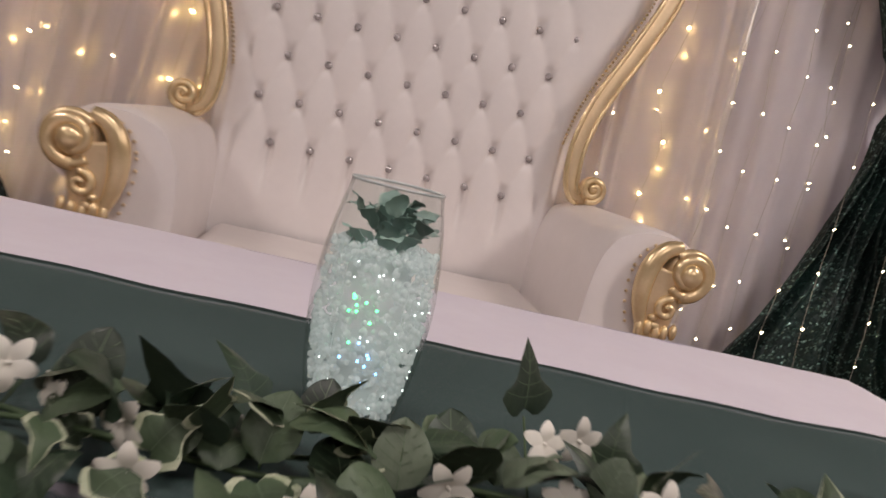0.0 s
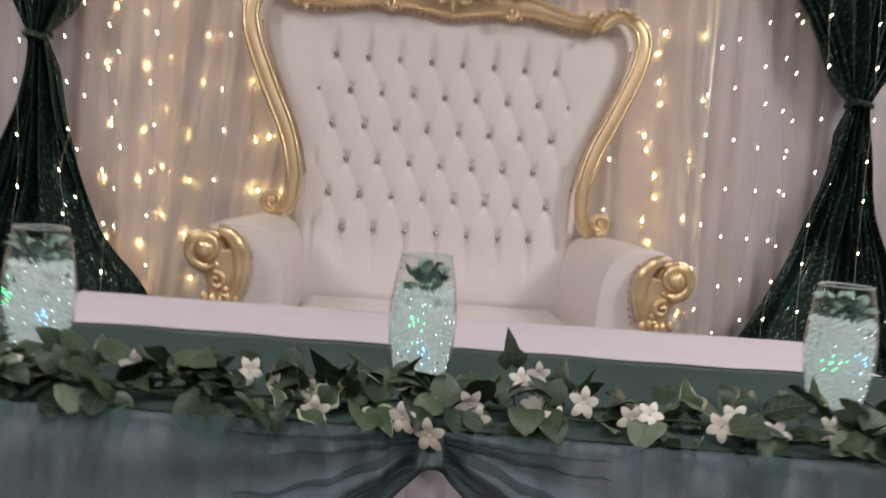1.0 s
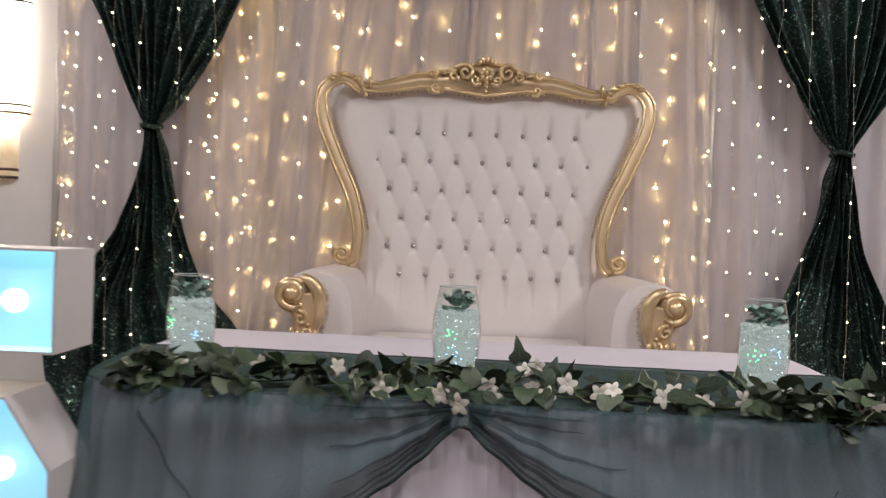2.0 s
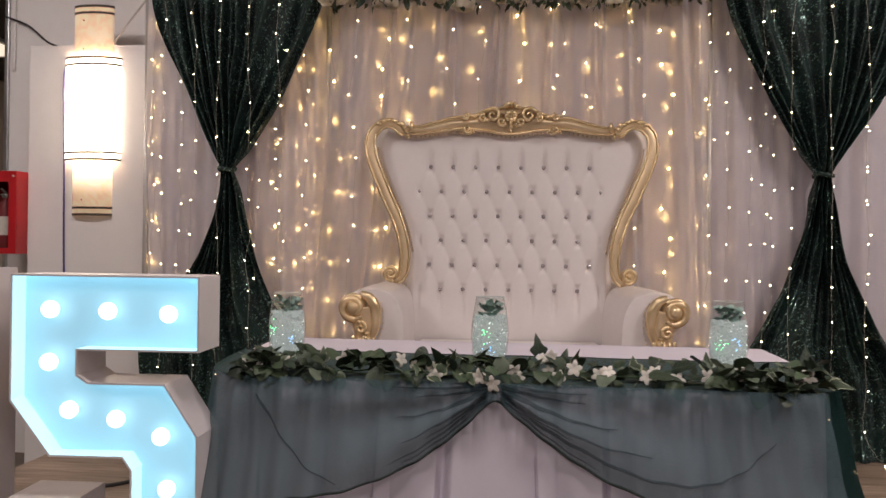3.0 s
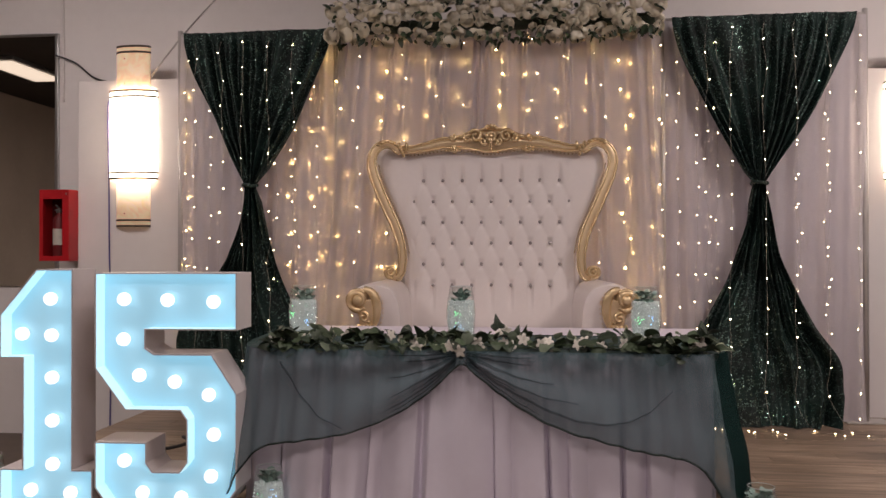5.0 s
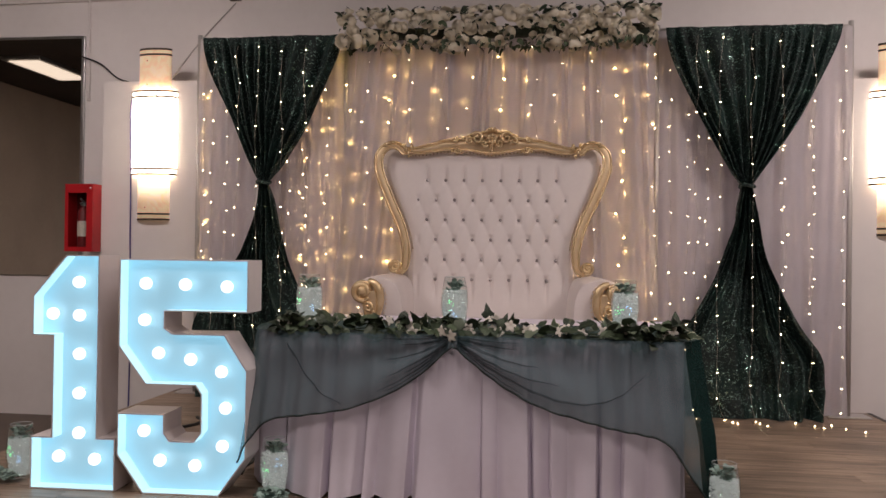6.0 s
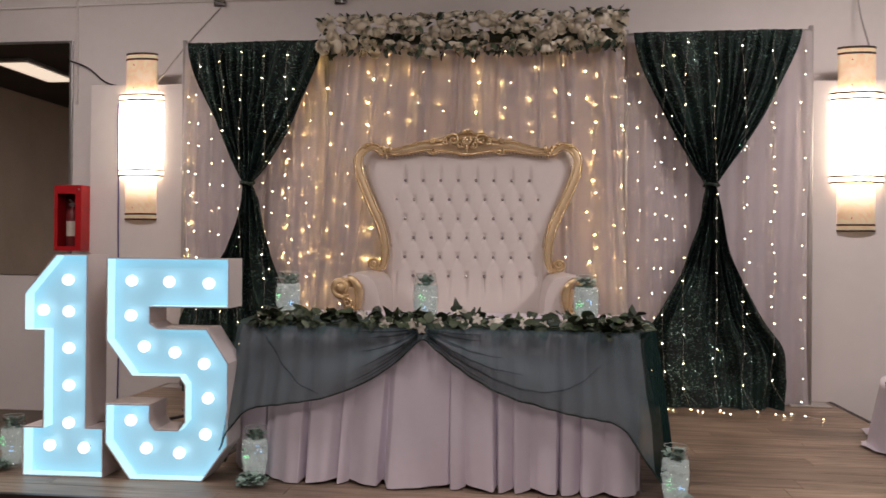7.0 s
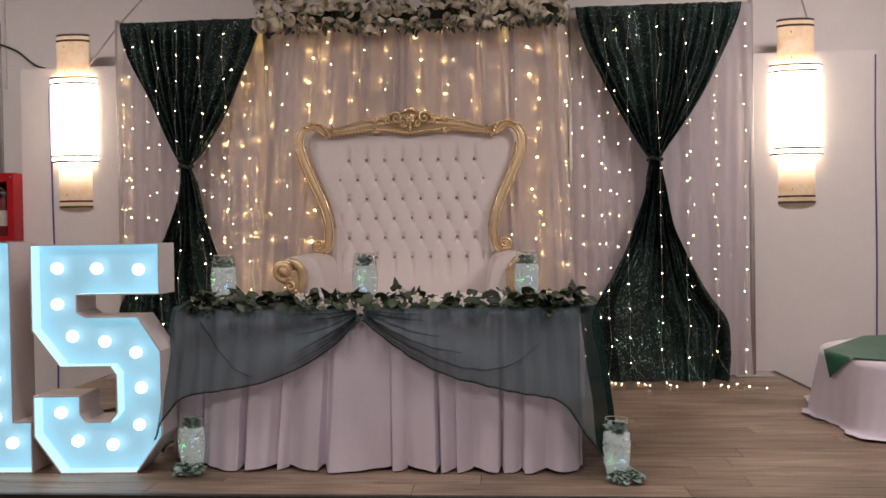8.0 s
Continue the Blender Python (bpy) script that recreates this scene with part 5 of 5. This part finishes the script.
def runner():
    t = thing("ivy_runner", "artificial ivy and eucalyptus runner with small white flowers", "garland", at=(0, 0, 0))
    q = random.Random(21)
    def lane(x):
        return -0.012 - 0.02 * max(0, x) + 0.016 * math.sin(x * 6.0)
    for off in (0, 0.02):
        b = bmesh.new()
        tube(b, [(x, lane(x) + off, ON + 0.012 + 0.008 * math.sin(x * 17 + off * 90)) for x in (-0.86 + 1.94 * k / 120 for k in range(121))], 0.0028, 6)
        part("stem", b, M_STEM, t)
    kinds = [LEAF_R, LEAF_D, LEAF_P, LEAF_R, IVY_V, LEAF_R, LEAF_D, IVY_D]
    for k in range(230):
        x = -0.86 + 1.94 * ((k + q.random()) / 230)
        if 0.14 < x < 0.72 and q.random() < 0.45:
            continue
        me = q.choice(q.choice(kinds))
        spread = q.uniform(-1, 1)
        y = lane(x) + spread * 0.045
        z = ON + q.uniform(0.004, 0.060) * (1 - 0.4 * abs(spread))
        if spread < -0.55:
            yaw, pitch, z = 180 + q.uniform(-70, 70), q.uniform(-55, 10), z - 0.002
            y = lane(x) - 0.045
        else:
            yaw, pitch = q.uniform(-180, 180), q.uniform(0, 70)
        put_leaf(me, t, (x, y, z), yaw, pitch, q.uniform(-35, 35), q.uniform(0.75, 1.35))
    for x0, x1, count in ((-0.90, -0.70, 34), (0.72, 1.08, 44)):
        for k in range(count):
            x = q.uniform(x0, x1)
            y = lane(x) - q.uniform(0.02, 0.085)
            z = ON + (q.uniform(-0.035, 0.02) if y < lane(x) - 0.075 else q.uniform(0.01, 0.055))
            put_leaf(q.choice(q.choice(kinds)), t, (x, y, z), q.uniform(-180, 180), q.uniform(-30, 60), q.uniform(-40, 40), q.uniform(0.7, 1.1))
    # leaves that stand up from the runner
    for x, y, z, yaw, pitch, size, me in ((0.150, 0.092, 0.838, 38, 78, 1.12, IVY_D[0]), (0.02, -0.035, 0.79, 8, 72, 1.1, LEAF_P[0]), (0.235, 0.045, 0.81, -30, 75, 0.9, IVY_D[1]),
                                           (-0.12, 0.05, 0.80, 70, 55, 1.1, IVY_D[1]), (-0.33, 0.06, 0.80, 60, 50, 1.0, LEAF_D[1]), (-0.62, 0.06, 0.80, 10, 70, 1.0, IVY_V[0]),
                                           (0.62, 0.06, 0.80, 60, 40, 1.0, LEAF_D[1]), (0.72, 0.05, 0.81, 0, 75, 1.05, IVY_V[0]), (1.04, 0.02, 0.81, 0, 78, 1.25, IVY_D[0]), (0.98, 0.0, 0.80, -50, 60, 1.1, LEAF_R[0]),
                                           (-0.10, -0.03, 0.79, -20, 60, 1.1, LEAF_R[0]), (-0.02, -0.06, 0.775, 20, 30, 1.2, LEAF_D[0])):
        put_leaf(me, t, (x, y, z), yaw, pitch, 0, size)
        b = bmesh.new()
        tube(b, [(x, lane(x), ON + 0.01), (x, y, z)], 0.0014, 5)
        part("stem", b, M_STEM, t)
    for x, y, z in ((-0.83, -0.05, 0.80), (-0.53, 0.0, 0.82), (-0.33, 0.0, 0.825), (-0.28, -0.02, 0.81), (-0.22, -0.03, 0.805), (-0.20, -0.07, 0.78), (-0.05, -0.118, 0.792), (-0.005, -0.135, 0.772), (0.065, -0.03, 0.80),
                    (0.08, -0.05, 0.78), (0.16, 0.03, 0.835), (0.18, -0.01, 0.80), (0.21, -0.06, 0.785), (0.265, -0.03, 0.815), (0.345, -0.06, 0.80), (0.50, -0.07, 0.80), (0.53, -0.05, 0.81), (0.60, -0.06, 0.79),
                    (0.70, -0.05, 0.80), (0.80, -0.06, 0.815), (0.86, -0.07, 0.80), (0.98, -0.07, 0.80), (-0.73, -0.03, 0.81), (-0.62, 0.02, 0.81), (-0.87, -0.02, 0.80)):
        for k in range(1 + (q.random() < 0.15)):
            o = link_mesh("flower", STAR, t)
            o.matrix_basis = Matrix.Translation((x + 0.03 * k, y - 0.006 * k, z + 0.012 * k)) @ Euler((radians(q.uniform(62, 100)), radians(q.uniform(-25, 25)), radians(q.uniform(-40, 40)))).to_matrix().to_4x4() @ Matrix.Scale(q.uniform(0.85, 1.15), 4)


runner()

# ---------------------------------------------------------------- lit numerals


def numeral(name, label, outline, bulbs, at, rz, broad=1.0):
    """A marquee numeral: a deep white box letter with a recessed lit face and globe bulbs."""
    t = thing(name, label, "marquee numeral", "lit numerals", at=at, rz=rz)
    depth, inset, wall = 0.20, 0.080, 0.006
    n = len(outline)
    out = [Vector((x * broad, 0, z)) for x, z in outline]
    inn = []
    for i in range(n):
        a, b, c = out[i - 1], out[i], out[(i + 1) % n]
        d0, d1 = (b - a).normalized(), (c - b).normalized()
        n0, n1 = Vector((d0.z, 0, -d0.x)), Vector((d1.z, 0, -d1.x))
        bis = (n0 + n1).normalized()
        inn.append(b - bis * (wall / max(0.3, bis.dot(n0))))
    area2 = sum(out[i].x * out[(i + 1) % n].z - out[(i + 1) % n].x * out[i].z for i in range(n))
    if area2 < 0:
        raise ValueError("outline must run anticlockwise")
    b = bmesh.new()
    of = [b.verts.new(p) for p in out]
    ob = [b.verts.new(p + Vector((0, depth, 0))) for p in out]
    nf = [b.verts.new(p) for p in inn]
    nb = [b.verts.new(p + Vector((0, 0.004, 0))) for p in inn]
    for i in range(n):
        j = (i + 1) % n
        b.faces.new((of[i], ob[i], ob[j], of[j]))
        b.faces.new((of[i], of[j], nf[j], nf[i]))
        b.faces.new((nf[i], nf[j], nb[j], nb[i]))
    b.faces.new(ob)
    part("body", b, M_LETTER, t, "white painted board sides", smooth=False)
    b = bmesh.new()
    f = [b.verts.new(p + Vector((0, 0.004, 0))) for p in inn]
    g = [b.verts.new(p + Vector((0, inset, 0))) for p in inn]
    for i in range(n):
        j = (i + 1) % n
        b.faces.new((f[i], f[j], g[j], g[i]))
    part("inner_edge", b, M_RIM, t, "cyan lit inner edge", smooth=False)
    b = bmesh.new()
    b.faces.new([b.verts.new(p + Vector((0, inset, 0))) for p in inn])
    part("face", b, M_FACE, t, "pale blue lit face", smooth=False)
    for x, z in bulbs:
        x = x * broad - 0.012
        sock = bmesh.new()
        tube(sock, [(x, inset - 0.001, z), (x, inset - 0.014, z)], 0.016, 12)
        lamp = part("socket", sock, M_LETTER, t)
        g = bmesh.new()
        ball(g, (x, inset - 0.036, z), 0.029, 16, 12)
        part("bulb", g, M_GLOBE, lamp, "lit white globe bulb")
    return t


ONE = [(0, 0), (0.445, 0), (0.445, 0.25), (0.35, 0.25), (0.35, 1.125), (0.175, 1.125), (0, 0.925), (0, 0.735), (0.11, 0.735), (0.11, 0.25), (0, 0.25)]
FIVE = [(0.14, 0), (0.54, 0), (0.68, 0.18), (0.68, 0.59), (0.56, 0.76), (0.285, 0.76), (0.245, 0.785), (0.245, 0.863), (0.68, 0.863), (0.68, 1.11), (0, 1.11), (0, 0.695), (0.147, 0.515), (0.41, 0.515), (0.44, 0.475), (0.44, 0.295), (0.405, 0.253), (0.28, 0.253), (0.25, 0.29), (0.25, 0.378), (0, 0.378), (0, 0.18)]
numeral("numeral_one", "tall white marquee numeral one with lit blue face", ONE,
        [(0.23, 0.993), (0.094, 0.838), (0.235, 0.832), (0.238, 0.645), (0.24, 0.455), (0.242, 0.263), (0.137, 0.147), (0.328, 0.138)], (-2.022, -0.285, 0.001), 2.0, 0.955)
numeral("numeral_five", "tall white marquee numeral five with lit blue face", FIVE,
        [(0.133, 0.993), (0.344, 0.99), (0.565, 0.983), (0.13, 0.818), (0.207, 0.661), (0.379, 0.634), (0.543, 0.579), (0.567, 0.407), (0.554, 0.226), (0.41, 0.13), (0.224, 0.149), (0.136, 0.288)], (-1.580, -0.285, 0.001), 2.5, 0.925)

# ---------------------------------------------------------------- rose garland over the backdrop


def rose_mesh(seed, open_=1.0):
    """A full silk rose: rings of cupped petals round a closed heart, the outer ones curling back."""
    q = random.Random(seed)
    bm = bmesh.new()
    foot = bm.verts.new((0, 0, -0.004))
    for ring, (count, r, top) in enumerate(((3, 0.017, 14), (4, 0.026, 26), (5, 0.035, 40), (6, 0.043, 56), (7, 0.048, 72))):
        for k in range(count):
            a0 = 2 * math.pi * (k + 0.41 * ring) / count + q.uniform(-0.12, 0.12)
            half = math.pi / count * 1.25
            rows = []
            for i in range(5):
                f = i / 4
                th = radians(112 + (top * open_ + q.uniform(-3, 3) - 112) * f)
                flare = 1 + (0.05 + 0.035 * ring) * f ** 4
                row = []
                for c in (-1, -0.5, 0, 0.5, 1):
                    w = half * math.sin(math.pi * (0.28 + 0.42 * f))
                    t2 = th + radians(13) * c * c * f
                    rr = r * flare * (1 - 0.05 * c * c) + 0.0015 * (k % 2)
                    row.append(bm.verts.new((rr * math.sin(t2) * math.cos(a0 + c * w), rr * math.sin(t2) * math.sin(a0 + c * w), 0.024 + rr * 0.85 * math.cos(t2))))
                rows.append(row)
            for p, s in zip(rows, rows[1:]):
                for c in range(4):
                    bm.faces.new((p[c], p[c + 1], s[c + 1], s[c]))
            for c in range(4):
                bm.faces.new((foot, rows[0][c + 1], rows[0][c]))
    return finish(bm, M_ROSE, "rose")


M_ROSE = plain("white_silk_rose", (0.90, 0.86, 0.75), (0.85, 0.78, 0.64), 0.65, scale=16, per_object=0.07)
ROSES = [rose_mesh(k, o) for k, o in ((1, 1.0), (2, 0.7), (3, 1.15))]
GLEAF = [leaf_mesh("leaf", M_LEAF_DARK, 0.080, 0.036, cup=0.2, veins=False), leaf_mesh("leaf", M_LEAF, 0.070, 0.032, cup=0.35, veins=False)]


def rose_garland():
    t = thing("rose_garland", "full garland of white silk roses and dark leaves above the backdrop", "flower garland", at=(0.03, 0, 0))
    q = random.Random(5)
    part("foam_core", boxed(-1.17, 1.19, 2.18, 2.26, 2.81, 2.90, 0.03), M_LEAF_DARK, t, smooth=False)
    for k in range(190):
        x = -1.17 + 2.36 * (k + q.random()) / 190
        a = q.uniform(-70, 70)
        sz = q.choice((0.55, 0.7, 0.8, 0.95, 1.15))
        z = 2.862 + 0.125 * math.sin(radians(a)) + q.uniform(-0.02, 0.03)
        y = 2.18 - 0.10 * math.cos(radians(a)) + q.uniform(-0.02, 0.02)
        o = link_mesh("rose", q.choice(ROSES), t)
        o.matrix_basis = Matrix.Translation((x, y, z)) @ Euler((radians(90 - a + q.uniform(-20, 20)), 0, radians(q.uniform(-35, 35)))).to_matrix().to_4x4() @ Euler((0, 0, q.uniform(0, 6))).to_matrix().to_4x4() @ Matrix.Scale(sz, 4)
    for k in range(430):
        x = -1.18 + 2.38 * q.random()
        a = q.choice((q.uniform(-100, -40), q.uniform(40, 100), q.uniform(-60, 60)))
        z = 2.862 + 0.135 * math.sin(radians(a))
        y = 2.15 - 0.12 * math.cos(radians(a))
        put_leaf(q.choice(GLEAF), t, (x, y, z), q.uniform(-90, 90) + (180 if a < 0 else 0), q.uniform(-60, 60) if abs(a) < 40 else (-q.uniform(30, 80) if a < 0 else q.uniform(20, 75)), q.uniform(-60, 60), q.uniform(0.5, 1.1))


rose_garland()

# ---------------------------------------------------------------- fire cabinet


def fire_cabinet():
    t = thing("fire_cabinet", "open-fronted red metal cabinet holding a fire extinguisher", "fire cabinet", at=(-3.485, 2.60, 1.14))
    w, h, d = 0.25, 0.57, 0.16
    b = bmesh.new()
    box(b, -w / 2, w / 2, -0.006, 0, 0, h)
    part("back_plate", b, M_REDDARK, t, smooth=False)
    for x0, x1, z0, z1 in ((-w / 2, -w / 2 + 0.008, 0, h), (w / 2 - 0.008, w / 2, 0, h), (-w / 2 + 0.008, w / 2 - 0.008, 0, 0.008), (-w / 2 + 0.008, w / 2 - 0.008, h - 0.008, h)):
        part("side_plate", boxed(x0, x1, -d, -0.006, z0, z1), M_RED, t, smooth=False)
    for x0, x1, z0, z1 in ((-w / 2, -w / 2 + 0.03, 0, h), (w / 2 - 0.055, w / 2, 0, h), (-w / 2 + 0.03, w / 2 - 0.055, 0, 0.04), (-w / 2 + 0.03, w / 2 - 0.055, h - 0.075, h)):
        part("front_frame", boxed(x0, x1, -d - 0.012, -d - 0.001, z0, z1, 0.002), M_RED, t, smooth=False)
    b = bmesh.new()
    ball(b, (w / 2 - 0.02, -d - 0.016, h - 0.035), 0.008, 8, 6)
    part("lock", b, M_STEEL, t)
    e = thing("fire_extinguisher", "small red fire extinguisher with paper label in its cabinet", "fire extinguisher", at=(-3.50, 2.53, 1.149))
    part("cylinder", lathe([(0.001, 0), (0.045, 0.002), (0.05, 0.02), (0.05, 0.30), (0.042, 0.34), (0.018, 0.365), (0.018, 0.38), (0.001, 0.38)], 18), M_REDDARK, e)
    part("label", lathe([(0.0508, 0.12), (0.0508, 0.25)], 18), M_LABEL, e, "worn paper label")
    part("valve", boxed(-0.02, 0.02, -0.02, 0.02, 0.38, 0.41, 0.004), M_STEEL, e, smooth=False)
    b = bmesh.new()
    tube(b, [(0, 0.01, 0.41), (0.0, -0.05, 0.44)], 0.008, 6)
    tube(b, [(0, 0.01, 0.40), (0.0, -0.055, 0.40)], 0.007, 6)
    part("lever", b, M_STEEL, e)
    b = bmesh.new()
    tube(b, spline([(0.02, 0, 0.395), (0.06, -0.01, 0.38), (0.065, -0.01, 0.28), (0.06, -0.01, 0.18)], 6), 0.008, 8)
    part("hose", b, M_CABLE, e)


fire_cabinet()

# ---------------------------------------------------------------- round guest table beside the stage


def guest_table():
    cx, cy, r = 3.38, 0.85, 0.76
    t = thing("guest_table", "round guest table in white cloth below the stage edge", "table", at=(cx, cy, LOW))
    part("tabletop", lathe([(0.001, 0.715), (r - 0.01, 0.715), (r, 0.73), (r - 0.01, 0.748), (0.001, 0.748)], 40), M_PANEL, t)
    b = bmesh.new()
    tube(b, [(0, 0, 0.0), (0, 0, 0.715)], 0.04, 10)
    part("pedestal", b, M_STEEL, t)
    part("foot", lathe([(0.001, 0.0), (0.28, 0.0), (0.27, 0.02), (0.05, 0.04), (0.001, 0.04)], 20), M_STEEL, t)
    c = thing("guest_tablecloth", "white floor-length cloth with soft falls on the round table", "tablecloth", at=(cx, cy, LOW))
    def cloth(u, v):
        a = 2 * math.pi * u
        if v < 0.35:
            f = v / 0.35
            return (f * (r + 0.008) * math.cos(a), f * (r + 0.008) * math.sin(a), 0.7535 - 0.003 * f ** 8)
        f = (v - 0.35) / 0.65
        drop = f * (0.60 + 0.06 * math.sin(a * 4 + 0.6))
        k = r + 0.008 + 0.09 * f + 0.05 * f * math.sin(a * 11 + math.sin(a * 3)) + 0.03 * f * f * math.sin(a * 5 + 2) + 0.008 * f * math.sin(a * 43)
        z = 0.7505 - drop
        if cx + k * math.cos(a) < SX1 + 0.05:
            z = max(z, STAGE + 0.012 + 0.006 * math.sin(a * 9))
        return (k * math.cos(a), k * math.sin(a), z)
    part("cloth", grid(cloth, 200, 28, True), M_CLOTH, c)
    g = bmesh.new()
    side = 0.86
    n = 44
    vs = {}
    for i in range(n + 1):
        for j in range(n + 1):
            p, q = (i / n - 0.5) * side * 1.52, (j / n - 0.5) * side * 1.52
            a = radians(51)
            x, y = p * math.cos(a) - q * math.sin(a), p * math.sin(a) + q * math.cos(a)
            d = math.hypot(x, y)
            z = 0.759
            lim = r + 0.016
            if d > lim:
                over = d - lim
                x, y = x / d * (lim + 0.22 * over), y / d * (lim + 0.22 * over)
                z -= over * 0.97
            vs[i, j] = g.verts.new((x, y, z))
    for i in range(n):
        for j in range(n):
            g.faces.new((vs[i, j], vs[i + 1, j], vs[i + 1, j + 1], vs[i, j + 1]))
    o = part("table_topper", g, M_GREEN_SATIN)
    o.matrix_world = pose(cx, cy, LOW)
    tagged(o, "square green satin topper laid on the white round table", "table topper")


guest_table()

# ---------------------------------------------------------------- cables and wall fittings


def cable(name, label, pts, r, mat, category="cable"):
    b = bmesh.new()
    tube(b, spline(pts, 8), r, 6)
    return tagged(part(name, b, mat), label, category)


cable("conduit", "thin white conduit along the upper wall", [(-4.6, 2.885, 3.40), (-2.0, 2.885, 3.42), (1.0, 2.885, 3.36), (4.6, 2.885, 3.33)], 0.009, M_PANEL, "conduit")
cable("conduit", "white conduit running down the wall by the mirror", [(-3.70, 2.885, 3.72), (-3.695, 2.885, 3.3), (-3.69, 2.885, 2.9), (-3.69, 2.885, 2.5)], 0.012, M_PANEL, "conduit")
cable("lamp_cable", "dark blue wire hanging beside the wall lamp", [(-3.07, 2.545, 2.46), (-3.10, 2.55, 2.35), (-3.09, 2.55, 1.8), (-3.085, 2.55, 1.2), (-3.07, 2.55, 0.6), (-3.08, 2.55, -0.34)], 0.006, M_BLUEWIRE)
cable("lamp_cable", "dark blue wire running down the wall by the lamp", [(3.66, 2.548, 2.50), (3.655, 2.55, 1.8), (3.66, 2.55, 0.9), (3.65, 2.55, -0.2)], 0.006, M_BLUEWIRE)
cable("hanging_cable", "black cable slung from the mirror to the pier", [(-3.75, 2.87, 2.90), (-3.55, 2.84, 2.82), (-3.36, 2.80, 2.68), (-3.15, 2.75, 2.62)], 0.008, M_CABLE)
cable("tie_cord", "pale cord tied from the stand to the wall bracket", [(-2.74, 2.56, 2.62), (-2.40, 2.40, 2.90), (-2.30, 2.85, 3.34)], 0.007, M_PIPE, "cord")
cable("tie_cord", "pale cord hanging from the bracket over the wall lamp", [(3.16, 2.87, 3.36), (3.15, 2.75, 3.1), (3.14, 2.55, 2.80)], 0.007, M_PIPE, "cord")
cable("floor_cable", "black cable lying on the stage behind the numerals", [(-1.95, 1.42, 0.006), (-1.86, 1.30, 0.007), (-1.90, 1.12, 0.006), (-2.2, 0.9, 0.006)], 0.012, M_CABLE)


def bracket(x, z):
    t = thing("wall_bracket", "small dark metal bracket clamped to the conduit", "bracket", "brackets along the conduit", at=(x, 2.9, z))
    part("plate", boxed(-0.05, 0.05, -0.03, -0.001, -0.03, 0.03, 0.004), M_BAND, t, smooth=False)
    b = bmesh.new()
    tube(b, [(-0.03, -0.03, 0), (0.07, -0.06, -0.03)], 0.012, 8)
    part("clamp", b, M_STEEL, t)


for bx in (-2.32, -1.2, 1.98, 3.12):
    bracket(bx, 3.40 - 0.009 * (bx + 2.3))

# ---------------------------------------------------------------- stage planks
prng = random.Random(3)
deck = setting(new("floor"), "worn grey-brown laminate planks on the stage", "floor")
PLANKS = {}


def plank(x0, x1, y0, y1):
    key = (round(x1 - x0, 2), round(y1 - y0, 3))
    if key not in PLANKS:
        PLANKS[key] = finish(boxed(0.0012, key[0] - 0.0012, 0.0012, key[1] - 0.0012, -0.012, 0.0, 0.0016), M_WOOD, "plank", False)
    o = link_mesh("plank", PLANKS[key], deck)
    o.location = (x0, y0, 0)


wide = 0.156
y = SY0
while y < SY1 - 0.01:
    x = SX0
    first = round(prng.uniform(0.3, 1.2), 1)
    while x < SX1 - 0.02:
        ln = min(first, SX1 - x)
        plank(x, x + ln, y, min(y + wide, SY1))
        x += ln
        first = 1.2
    y += wide
